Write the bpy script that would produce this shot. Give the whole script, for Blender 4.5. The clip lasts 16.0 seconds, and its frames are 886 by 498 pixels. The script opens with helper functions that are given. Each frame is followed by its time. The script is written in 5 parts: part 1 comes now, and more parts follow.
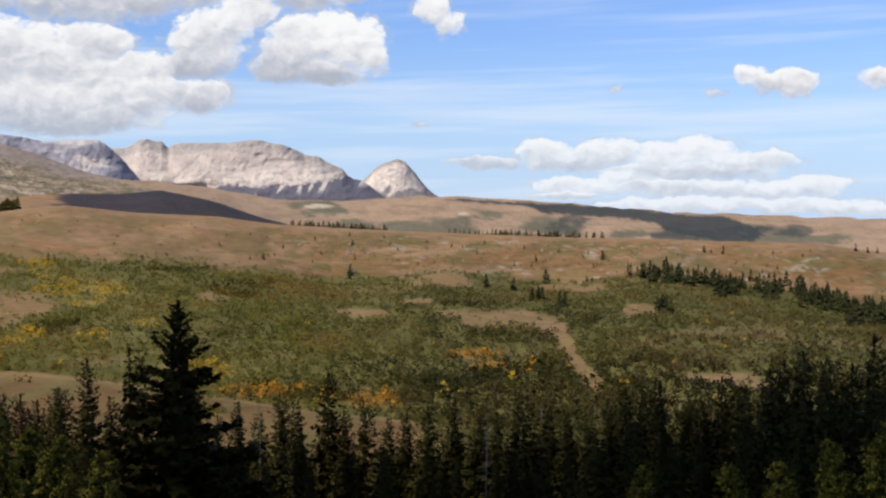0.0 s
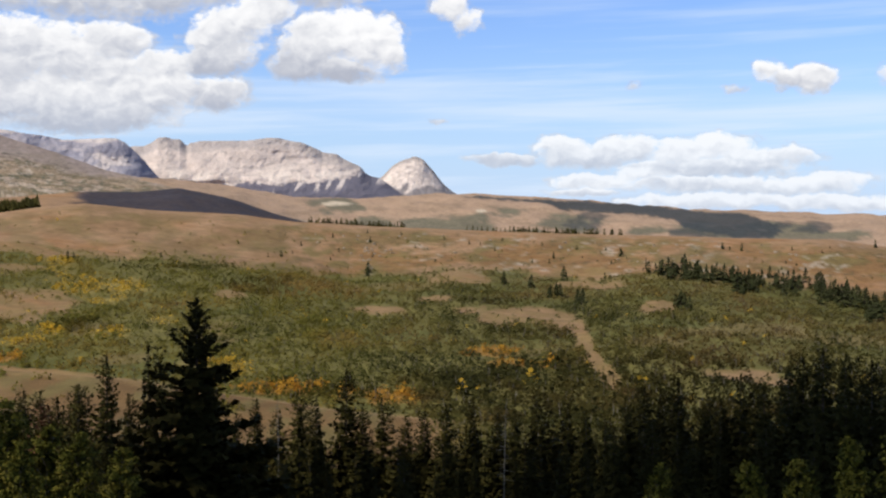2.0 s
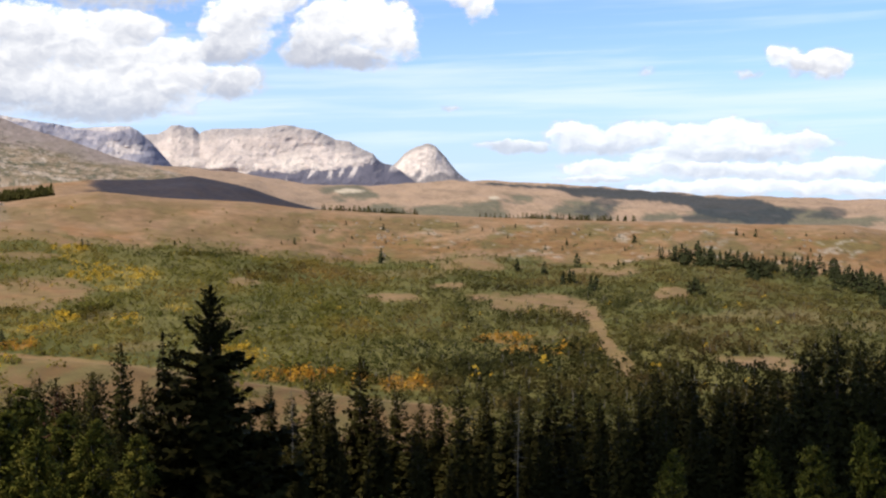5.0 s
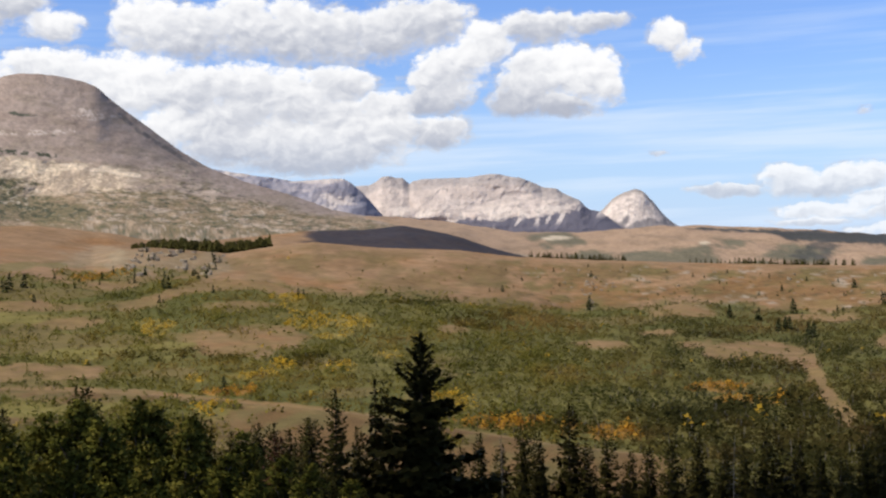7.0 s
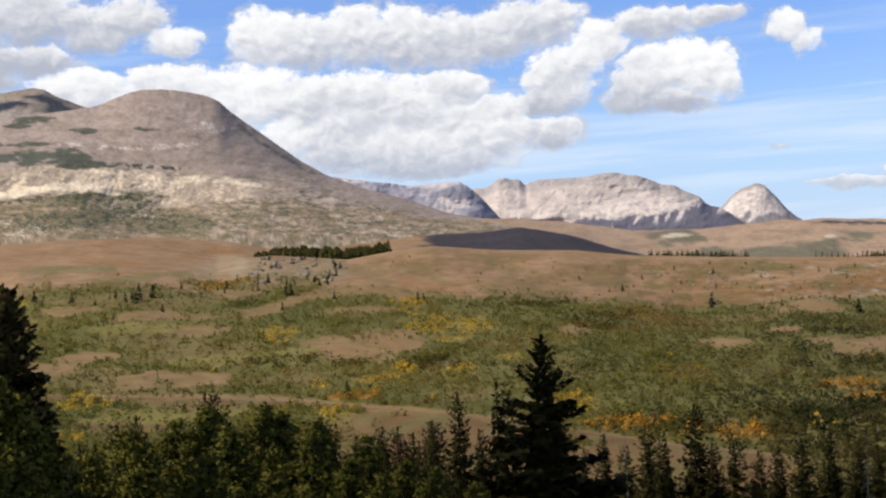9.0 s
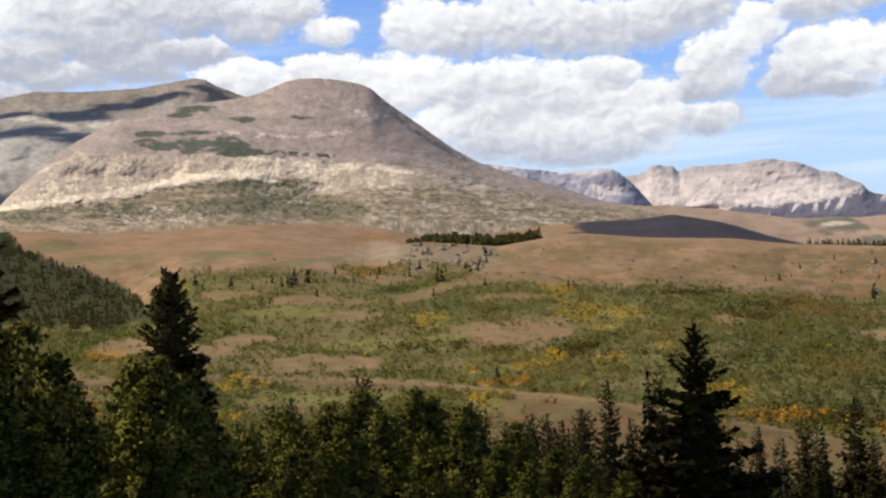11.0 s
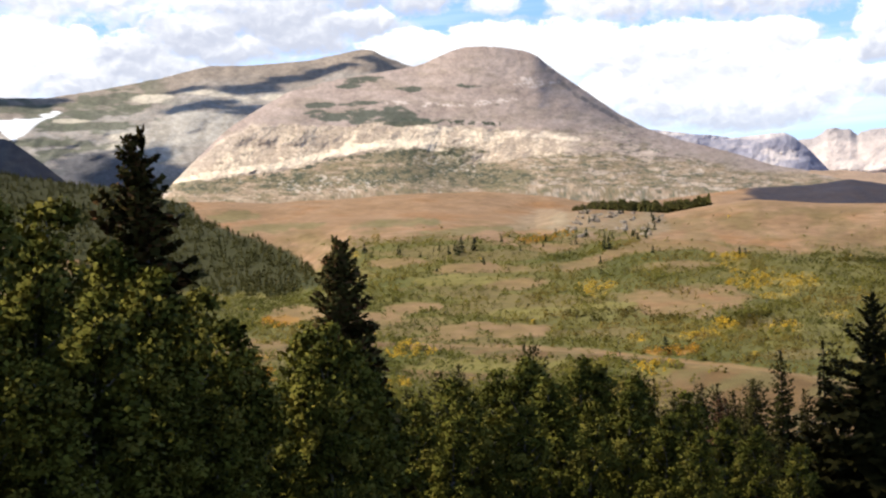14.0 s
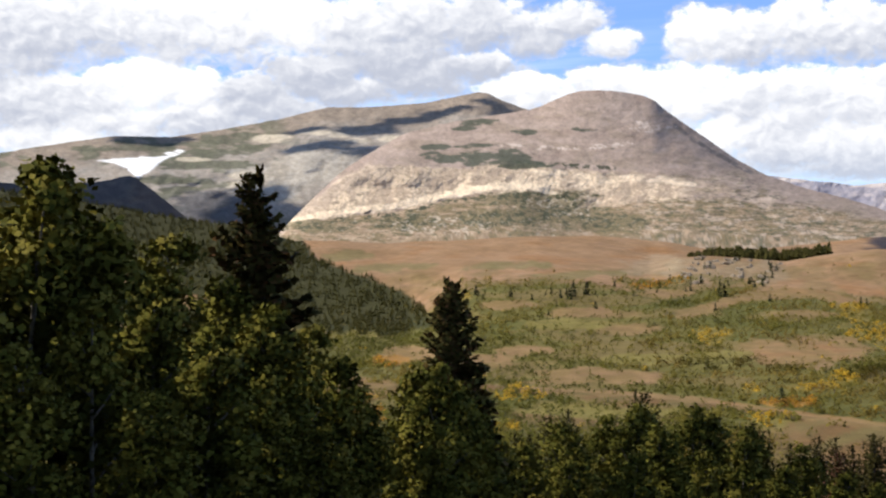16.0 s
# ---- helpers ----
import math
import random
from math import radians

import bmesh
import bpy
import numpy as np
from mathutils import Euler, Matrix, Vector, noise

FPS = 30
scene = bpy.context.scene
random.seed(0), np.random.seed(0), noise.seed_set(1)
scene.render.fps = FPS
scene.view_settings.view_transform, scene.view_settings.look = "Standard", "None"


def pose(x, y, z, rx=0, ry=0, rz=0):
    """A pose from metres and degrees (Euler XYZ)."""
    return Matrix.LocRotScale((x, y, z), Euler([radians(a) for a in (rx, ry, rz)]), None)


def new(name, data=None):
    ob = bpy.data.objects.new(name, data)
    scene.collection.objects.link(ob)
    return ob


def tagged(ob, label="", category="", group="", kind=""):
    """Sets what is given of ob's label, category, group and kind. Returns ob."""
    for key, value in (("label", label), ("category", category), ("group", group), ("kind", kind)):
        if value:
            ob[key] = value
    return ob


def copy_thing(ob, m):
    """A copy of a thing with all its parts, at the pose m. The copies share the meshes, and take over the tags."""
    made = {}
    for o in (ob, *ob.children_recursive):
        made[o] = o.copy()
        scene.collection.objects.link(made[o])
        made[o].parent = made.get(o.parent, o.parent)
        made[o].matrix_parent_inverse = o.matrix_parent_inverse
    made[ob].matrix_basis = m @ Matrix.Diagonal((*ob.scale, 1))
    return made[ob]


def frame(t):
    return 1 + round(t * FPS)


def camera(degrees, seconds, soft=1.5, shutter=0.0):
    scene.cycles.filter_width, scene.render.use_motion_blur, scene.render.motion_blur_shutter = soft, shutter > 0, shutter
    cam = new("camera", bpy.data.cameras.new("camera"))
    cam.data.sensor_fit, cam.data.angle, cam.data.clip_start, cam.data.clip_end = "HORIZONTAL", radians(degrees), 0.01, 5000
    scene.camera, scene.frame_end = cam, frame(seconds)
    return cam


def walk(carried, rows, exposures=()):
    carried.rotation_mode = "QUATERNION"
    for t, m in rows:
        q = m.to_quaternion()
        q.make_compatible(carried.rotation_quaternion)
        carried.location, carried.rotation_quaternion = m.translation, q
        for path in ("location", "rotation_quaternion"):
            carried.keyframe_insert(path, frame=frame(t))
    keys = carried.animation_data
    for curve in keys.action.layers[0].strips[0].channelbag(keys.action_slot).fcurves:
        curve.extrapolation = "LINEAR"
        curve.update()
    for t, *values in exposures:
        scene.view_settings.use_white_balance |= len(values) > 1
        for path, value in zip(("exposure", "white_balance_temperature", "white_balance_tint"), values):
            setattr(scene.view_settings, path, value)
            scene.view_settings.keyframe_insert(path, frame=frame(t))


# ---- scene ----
# The camera turns where it stands, on a wooded slope over a wide valley.
EYE = 60.0
cam = camera(39.5, 16.0, soft=2.3)
# seconds, heading to the left, tilt up, lean to the right
ROWS = [
    (0.0, 0.00, -1.50, 0.00), (0.5, 0.25, -1.74, 0.05), (1.0, 0.12, -1.73, 0.04), (1.5, 0.31, -1.54, 0.01),
    (2.0, 0.82, -1.63, 0.11), (2.5, 0.86, -1.83, 0.20), (3.0, 0.86, -2.20, 0.29), (5.5, 1.94, -2.23, 0.29),
    (6.0, 6.47, -1.88, -0.33), (6.5, 7.57, -0.01, 0.65), (7.0, 11.02, 0.07, 1.06), (7.5, 12.15, -0.12, 1.86),
    (8.0, 14.25, -0.35, 2.96), (8.5, 15.47, 0.39, 3.25), (9.0, 16.50, 0.34, 2.54), (9.5, 20.54, -0.31, 2.65),
    (9.7, 20.45, -0.92, 1.97), (11.8, 25.38, 0.42, 1.99), (12.0, 25.71, 0.07, 1.77), (12.5, 27.03, 0.25, 1.95),
    (13.0, 28.59, -0.46, 2.05), (13.5, 30.22, -1.39, 2.40), (14.0, 31.20, -1.16, 2.49), (14.5, 32.17, -0.61, 1.88),
    (15.0, 34.93, 0.37, 2.33), (15.5, 35.39, 1.18, 1.60), (16.0, 36.41, 0.97, 1.26),
]
EXPOSURES = [(0.0, -0.04), (3.0, 0.1), (5.5, 0.26), (6.0, 0.12), (7.0, 0.03), (9.5, 0.03), (12.0, 0.1), (13.0, 0.2), (13.5, 0.46), (14.5, 0.58), (15.5, 0.33), (16.0, 0.29)]
walk(cam, [(t, pose(0, 0, EYE, 90 + tilt, lean, turn)) for t, turn, tilt, lean in ROWS], EXPOSURES)

# ---- light ----
SUN_BEARING, SUN_HEIGHT = 122.0, 45.0  # degrees to the left of straight ahead, degrees up
sun = new("sun", bpy.data.lights.new("sun", "SUN"))
sun.data.energy, sun.data.angle, sun.data.color = 4.8, radians(1.6), (1.0, 0.91, 0.76)
sun.matrix_world = pose(0, 0, 400, 90 - SUN_HEIGHT, 0, SUN_BEARING - 180)


class Graph:
    """Short names for building a node tree."""

    def __init__(self, tree):
        self.tree = tree
        tree.nodes.clear()

    def node(self, kind, **given):
        n = self.tree.nodes.new(kind)
        for key, value in given.items():
            if key.startswith("i_"):
                slot = n.inputs[int(key[2:])] if key[2:].isdigit() else n.inputs[key[2:].replace("_", " ")]
                self.join(value, slot)
            else:
                setattr(n, key, value)
        return n

    def join(self, value, slot):
        if isinstance(value, bpy.types.NodeSocket):
            self.tree.links.new(value, slot)
        else:
            slot.default_value = value

    def math(self, how, a, b=0.0, c=0.0, clamp=False):
        return self.node("ShaderNodeMath", operation=how, use_clamp=clamp, i_0=a, i_1=b, i_2=c).outputs[0]

    def vec(self, x, y, z):
        return self.node("ShaderNodeCombineXYZ", i_0=x, i_1=y, i_2=z).outputs[0]

    def noise(self, where, scale, detail=4.0, rough=0.55):
        return self.node("ShaderNodeTexNoise", i_Vector=where, i_Scale=scale, i_Detail=detail, i_Roughness=rough).outputs["Fac"]

    def mix(self, f, a, b, how="MIX"):
        n = self.node("ShaderNodeMix", data_type="RGBA", blend_type=how)
        for value, slot in ((f, n.inputs[0]), (a, n.inputs[6]), (b, n.inputs[7])):
            self.join(value, slot)
        return n.outputs[2]

    def ramp(self, f, low, high):
        return self.node("ShaderNodeMapRange", interpolation_type="SMOOTHSTEP", i_0=f, i_1=low, i_2=high).outputs[0]


# the cumulus in view, puff by puff: bearing, height, half width, half height in degrees, and how white
BANK_LOW = [(32.21, 7.99, 1.97, 0.89, 0.8), (28.44, 8.29, 2.62, 0.79, 0.75), (25.11, 7.67, 2.23, 1.36, 0.9), (22.57, 7.34, 2.1, 1.26, 0.55), (19.85, 7.5, 1.97, 1.21, 0.6), (17.65, 7.15, 1.84, 1.26, 0.65), (15.66, 7.71, 1.57, 0.84, 0.6), (23.3, 5.78, 1.31, 0.79, 0.85), (21.01, 5.23, 2.23, 1.26, 0.45), (18.28, 5.11, 2.23, 1.26, 0.5), (16.18, 5.22, 1.84, 1.15, 0.65), (14.07, 5.56, 2.1, 1.31, 0.65), (11.45, 5.49, 1.63, 0.68, 0.4), (17.55, 4.14, 2.62, 0.58, 0.2), (15.31, 4.4, 1.44, 0.52, 0.3)]
BANK_FILL = [(20.82, 6.38, 2.89, 0.68, 0.5), (16.39, 6.37, 2.36, 0.73, 0.55), (13.48, 6.69, 1.31, 0.63, 0.6)]
TOWER = [(10.93, 7.84, 1.57, 1.36, 0.55), (9.84, 8.8, 1.18, 0.94, 0.75), (8.75, 9.62, 1.1, 0.89, 0.8), (11.37, 6.97, 1.44, 0.73, 0.3)]
BANK_HIGH = [(24.33, 10.29, 1.52, 1.26, 0.75), (22.3, 10, 1.84, 1.21, 0.5), (20.09, 10.31, 1.97, 1.31, 0.55), (17.89, 10.1, 2.1, 1.31, 0.5), (15.8, 9.94, 1.84, 1.26, 0.45), (13.7, 9.99, 1.71, 1.1, 0.4), (11.7, 10.57, 2.23, 1.05, 0.45), (6.52, 10.15, 1.97, 0.73, 0.45), (3.82, 10.29, 1.57, 0.42, 0.4)]
LONE_CLOUD = [(6.59, 7.77, 1.63, 1.21, 0.6), (5.21, 8.18, 1.36, 1.21, 0.9), (3.95, 7.83, 1.26, 1.21, 0.85), (3.09, 7.18, 0.79, 0.63, 0.7), (7.21, 6.84, 1.36, 0.73, 0.25), (5.42, 6.51, 1.57, 0.52, 0.2)]
WISP_CLOUD = [(0.47, 9.54, 0.94, 0.79, 0.8), (-0.29, 8.83, 0.73, 0.63, 0.65)]
SMALL_CLOUDS = [(-13.94, 6.36, 0.79, 0.58, 0.85), (-14.78, 5.94, 0.89, 0.42, 0.5), (-15.83, 5.96, 1.1, 0.58, 0.65), (-12.46, 5.7, 0.79, 0.34, 0.2), (-7.95, 5.78, 0.73, 0.37, 0.3), (-19.41, 6.04, 1, 0.52, 0.6), (0.94, 4.33, 0.79, 0.24, 0.2)]
FAR_BANK = [(-4.65, 3.07, 1.1, 0.52, 0.8), (-5.9, 2.6, 2.1, 0.47, 0.45), (-7.58, 3, 1.63, 0.63, 0.7), (-9.88, 2.78, 1.31, 0.63, 0.75), (-11.65, 2.97, 1.63, 0.63, 0.95), (-13.77, 2.54, 2.1, 0.47, 0.6), (-1.99, 2.56, 1.57, 0.31, 0.25), (-11.28, 2.05, 3.94, 0.37, 0.4), (-6.03, 1.51, 1.84, 0.34, 0.8), (-8.48, 1.81, 1.31, 0.31, 0.9), (-10.78, 1.28, 2.89, 0.37, 0.5), (-13.53, 1.17, 2.1, 0.42, 0.6), (-16.34, 1.35, 1.84, 0.45, 0.75), (-13.29, 0.56, 5.77, 0.31, 0.7), (-18.15, 0.34, 2.62, 0.26, 0.7), (-5.64, 1.01, 1.57, 0.16, 0.4)]
OVERCAST = [(55.06, 10.7, 2.89, 2.1, 0.35), (51.93, 11.3, 2.49, 1.57, 0.5), (48.7, 11.26, 2.36, 1.84, 0.6), (45.66, 11.3, 2.23, 1.57, 0.7), (43.07, 11.44, 1.97, 1.47, 0.9), (40.21, 10.93, 2.36, 1.47, 0.45), (37.32, 11.14, 2.23, 1.57, 0.35), (34.42, 11.33, 2.1, 1.36, 0.3), (38.41, 9.63, 2.62, 0.94, 0.1), (42.08, 9.03, 2.36, 1.15, 0.15), (44.95, 8.14, 2.1, 1.15, 0.15), (49.5, 8.62, 2.23, 1.21, 0.95), (47.5, 8.26, 1.31, 1.05, 0.8), (52.22, 8.08, 1.84, 1.15, 0.5), (54.87, 7.54, 2.36, 1.57, 0.35), (53.94, 6.07, 2.62, 0.68, 0.8), (34.47, 9.29, 1.84, 0.68, 0.2)]
LOW_OVERCAST = [(51.27, 6.9, 3.15, 0.79, 0.6), (47.27, 7.07, 2.89, 0.84, 0.4), (44.19, 7.58, 2.36, 0.73, 0.25), (37.11, 8.78, 2.36, 0.79, 0.15), (40.53, 8.24, 2.1, 0.68, 0.2)]
EDGE_CLOUDS = [(30.23, 11.18, 1.71, 0.94, 0.4), (31.81, 10.74, 1.57, 0.94, 0.35), (28.31, 10.19, 1.1, 0.66, 0.7), (32.92, 8.32, 1.57, 0.68, 0.85), (57.41, 9.17, 2.36, 3.15, 0.4), (58.74, 11.01, 2.36, 1.84, 0.5)]
CLOUDS = BANK_LOW + BANK_FILL + TOWER + BANK_HIGH + LONE_CLOUD + WISP_CLOUD + SMALL_CLOUDS + FAR_BANK + OVERCAST + LOW_OVERCAST + EDGE_CLOUDS


def make_sky():
    world = bpy.data.worlds.new("sky")
    scene.world = world
    world.use_nodes = True
    g = Graph(world.node_tree)
    air = g.node("ShaderNodeTexSky", sky_type="NISHITA", sun_disc=False, sun_elevation=radians(SUN_HEIGHT),
                 sun_rotation=radians(-SUN_BEARING), air_density=1.2, dust_density=0.2, ozone_density=3.0).outputs[0]
    way = g.node("ShaderNodeTexCoord").outputs["Generated"]
    x, y, z = g.node("ShaderNodeSeparateXYZ", i_0=way).outputs
    bearing = g.math("MULTIPLY", g.math("ARCTAN2", g.math("MULTIPLY", x, -1.0), y), 180 / math.pi)
    height = g.math("MULTIPLY", g.math("ARCSINE", z), 180 / math.pi)
    flat = g.vec(bearing, g.math("MULTIPLY", height, 1.35), 0.0)
    wander = g.node("ShaderNodeTexNoise", i_Vector=flat, i_Scale=0.75, i_Detail=4.0).outputs["Color"]
    wx, wy, _ = g.node("ShaderNodeSeparateXYZ", i_0=wander).outputs
    bx = g.math("ADD", bearing, g.math("MULTIPLY", g.math("SUBTRACT", wx, 0.5), 1.3))
    hy = g.math("ADD", height, g.math("MULTIPLY", g.math("SUBTRACT", wy, 0.5), 0.9))
    at = g.vec(bx, hy, 1.0)

    def billow(where, scale, detail):
        """Rounded heads that meet in creases."""
        n = g.node("ShaderNodeTexVoronoi", voronoi_dimensions="2D", normalize=False, i_Vector=where, i_Scale=scale, i_Detail=detail, i_Roughness=0.55)
        return g.math("SUBTRACT", 0.5, n.outputs["Distance"])

    bent = g.vec(bx, g.math("MULTIPLY", hy, 1.35), 0.0)
    heads, fine = billow(bent, 0.75, 2.5), g.noise(flat, 2.1, 6.0, 0.64)
    puff = g.math("ADD", g.math("MULTIPLY", g.math("ADD", heads, 0.48), 0.6), g.math("MULTIPLY", g.math("SUBTRACT", fine, 0.5), 2.1))
    body, lift, total = None, None, None
    for b, h, w, t, white in CLOUDS:
        off = g.node("ShaderNodeVectorMath", operation="MULTIPLY_ADD", i_0=at, i_1=(1 / w, 1 / t, 0), i_2=(-b / w, -h / t, white)).outputs[0]
        far = g.node("ShaderNodeVectorMath", operation="DOT_PRODUCT", i_0=off, i_1=off).outputs["Value"]
        m = g.math("SUBTRACT", (1.3 if w > 1.0 else 0.95 if white > 0.4 else 0.35) + white * white, far)
        weight = g.math("POWER", g.math("MAXIMUM", g.math("ADD", m, 0.1), 0.0), 2.2)
        body = m if body is None else g.math("SMOOTH_MAX", body, m, 0.5)
        share = g.node("ShaderNodeVectorMath", operation="SCALE", i_0=off, i_Scale=weight).outputs[0]
        lift = share if lift is None else g.node("ShaderNodeVectorMath", operation="ADD", i_0=lift, i_1=share).outputs[0]
        total = weight if total is None else g.math("ADD", total, weight)
    # scattered small cumulus everywhere else
    rest = g.math("SUBTRACT", g.math("MULTIPLY", g.noise(flat, 0.07, 2.0), 3.0), 2.0)
    aside = g.math("ABSOLUTE", g.math("SUBTRACT", bearing, 18.0))
    outside = g.math("MAXIMUM", g.ramp(aside, 44.0, 52.0), g.ramp(height, 13.0, 16.0))
    rest = g.math("SUBTRACT", rest, g.math("MULTIPLY", g.math("SUBTRACT", 1.0, outside), 3.0))
    shape = g.math("MAXIMUM", g.math("ADD", body, puff), g.math("ADD", rest, puff))
    _, up, white = g.node("ShaderNodeSeparateXYZ", i_0=lift).outputs
    total = g.math("MAXIMUM", total, 0.05)
    tops, white = g.math("DIVIDE", up, total), g.math("DIVIDE", white, total)
    # crisp heads, frayed undersides
    fray = g.math("SUBTRACT", 0.84, g.math("MULTIPLY", g.ramp(tops, -0.5, 0.4), 0.42))
    cover = g.node("ShaderNodeMapRange", interpolation_type="SMOOTHSTEP", i_0=shape, i_1=g.math("SUBTRACT", 0.12, fray), i_2=g.math("ADD", 0.24, fray)).outputs[0]
    cover = g.math("MULTIPLY", cover, g.math("ADD", 0.74, g.math("MULTIPLY", g.ramp(height, 1.0, 6.0), 0.26)))

    def toward_sun(across, rise):
        return g.vec(g.math("ADD", bx, across), g.math("MULTIPLY", g.math("ADD", hy, rise), 1.35), 0.0)

    relief = g.math("ADD", g.math("MULTIPLY", g.math("SUBTRACT", heads, billow(toward_sun(0.22, 0.3), 0.75, 2.5)), 0.34),
                    g.math("MULTIPLY", g.math("SUBTRACT", fine, g.noise(toward_sun(0.3, 0.5), 2.1, 6.0, 0.64)), 0.28))
    glow = g.math("ADD", g.math("ADD", g.math("MULTIPLY", tops, 0.40), g.math("MULTIPLY", white, 0.85)), g.math("ADD", relief, 0.10))
    thin = g.math("MULTIPLY", g.math("SUBTRACT", 1.0, g.ramp(shape, 0.1, 1.0)), 0.22)
    glow = g.ramp(g.math("ADD", glow, thin), -0.05, 1.16)
    glow = g.math("MINIMUM", g.math("ADD", glow, g.math("MULTIPLY", g.ramp(height, 4.5, 2.0), 0.12)), 1.0)
    lit = g.mix(glow, (0.46, 0.49, 0.58, 1), (0.98, 0.98, 0.99, 1))
    # thin high streaks
    band = g.noise(g.vec(g.math("MULTIPLY", bearing, 0.05), g.math("ADD", g.math("MULTIPLY", height, 0.9), g.math("MULTIPLY", bearing, 0.02)), 3.0), 1.2, 5.0, 0.55)
    streak = g.math("MULTIPLY", g.ramp(band, 0.42, 0.70), 0.65)
    veil = g.math("MULTIPLY", g.ramp(height, 14.0, 4.0), g.ramp(height, -1.0, 2.0))
    off = g.math("ABSOLUTE", g.math("SUBTRACT", g.math("SUBTRACT", height, g.math("MULTIPLY", bearing, 0.03)), 5.1))
    streak = g.math("MAXIMUM", streak, g.math("MULTIPLY", g.ramp(off, 1.1, 0.15), g.math("ADD", 0.12, g.math("MULTIPLY", g.ramp(band, 0.35, 0.6), 0.5))))
    streak = g.math("MULTIPLY", streak, veil)
    SKY = 0.105
    tint = g.mix(g.ramp(height, 13.0, 28.0), (SKY * 0.84, SKY, SKY * 1.5, 1), (SKY * 0.8, SKY * 0.8, SKY * 0.8, 1))
    clear = g.mix(1.0, air, tint, "MULTIPLY")
    clear = g.mix(g.math("MULTIPLY", g.ramp(height, 9.0, -0.5), 0.7), clear, (0.50, 0.71, 1.04, 1))
    clear = g.mix(streak, clear, (0.76, 0.86, 1.0, 1))
    colour = g.mix(cover, clear, lit)
    back = g.node("ShaderNodeBackground", i_Color=colour, i_Strength=1.0)
    g.node("ShaderNodeOutputWorld", i_Surface=back.outputs[0])


make_sky()


# ---- arithmetic ----
def ring(points):
    """A value by bearing, between given bearings, all the way round."""
    xs, ys = zip(*points)
    return lambda a: np.interp(a, xs, ys, period=360)


def lattice(ix, iy, seed):
    h = (ix.astype(np.int64) * 374761393 + iy.astype(np.int64) * 668265263 + seed * 974634077) & 0xFFFFFFFF
    h = ((h ^ (h >> 13)) * 1274126177) & 0xFFFFFFFF
    return ((h ^ (h >> 16)) & 0xFFFF) / 65535.0


def value(x, y, seed=0):
    ix, iy = np.floor(x), np.floor(y)
    fx, fy = x - ix, y - iy
    fx, fy = fx * fx * (3 - 2 * fx), fy * fy * (3 - 2 * fy)
    a, b = lattice(ix, iy, seed), lattice(ix + 1, iy, seed)
    c, d = lattice(ix, iy + 1, seed), lattice(ix + 1, iy + 1, seed)
    return (a * (1 - fx) + b * fx) * (1 - fy) + (c * (1 - fx) + d * fx) * fy


def fbm(x, y, seed=0, octaves=4, rough=0.5):
    total, amp, norm = 0.0, 1.0, 0.0
    for i in range(octaves):
        x, y = 0.8 * x - 0.6 * y + 17.3, 0.6 * x + 0.8 * y - 9.1
        total = total + amp * (value(x * 2 ** i, y * 2 ** i, seed + i) - 0.5)
        norm += amp
        amp *= rough
    return 2 * total / norm


def ridged(x, y, seed=0, octaves=4):
    total, amp, norm = 0.0, 1.0, 0.0
    for i in range(octaves):
        total = total + amp * (1 - np.abs(2 * value(x * 2 ** i + 5.7 * i, y * 2 ** i + 3.3 * i, seed + i) - 1))
        norm += amp
        amp *= 0.5
    return total / norm


def step(x, low, high):
    t = np.clip((x - low) / (high - low), 0, 1)
    return t * t * (3 - 2 * t)


def glide(r, rs, zs):
    """Monotone cubic through the nodes rs, zs (nodes by columns), at the distances r (rows by columns)."""
    h, d = np.diff(rs, axis=0), np.diff(zs, axis=0) / np.diff(rs, axis=0)
    m = np.zeros_like(zs)
    same = d[1:] * d[:-1] > 0
    with np.errstate(divide="ignore", invalid="ignore"):
        m[1:-1] = np.where(same, 2 * d[1:] * d[:-1] / (d[1:] + d[:-1]), 0)
    m[0], m[-1] = d[0], d[-1]
    out = np.zeros_like(r)
    for i in range(len(rs) - 1):
        t = np.clip((r - rs[i]) / h[i], 0, 1)
        z = (2 * t ** 3 - 3 * t * t + 1) * zs[i] + (t ** 3 - 2 * t * t + t) * h[i] * m[i] + (3 * t * t - 2 * t ** 3) * zs[i + 1] + (t ** 3 - t * t) * h[i] * m[i + 1]
        out = np.where(r >= rs[i] - 1e-6, z, out)
    return out


def tan(a):
    return np.tan(np.radians(a))


def grid_mesh(name, x, y, z, tone, material, wrap=False):
    """A sheet of rows by columns, with a colour at each corner."""
    rows, cols = x.shape
    co = np.stack([x, y, z], -1).reshape(-1, 3)
    i = np.arange(rows * cols).reshape(rows, cols)
    a, b = i[:-1], i[1:]
    if wrap:
        a2, b2 = np.roll(a, -1, 1), np.roll(b, -1, 1)
    else:
        a, a2, b, b2 = a[:, :-1], a[:, 1:], b[:, :-1], b[:, 1:]
    faces = np.stack([a, b, b2, a2], -1).reshape(-1, 4)
    me = raw_mesh(name, co, faces, material)
    layer = me.attributes.new("tone", "FLOAT_COLOR", "POINT")
    layer.data.foreach_set("color", np.concatenate([tone.reshape(-1, 3), np.ones((rows * cols, 1))], 1).astype(np.float32).ravel())
    return me


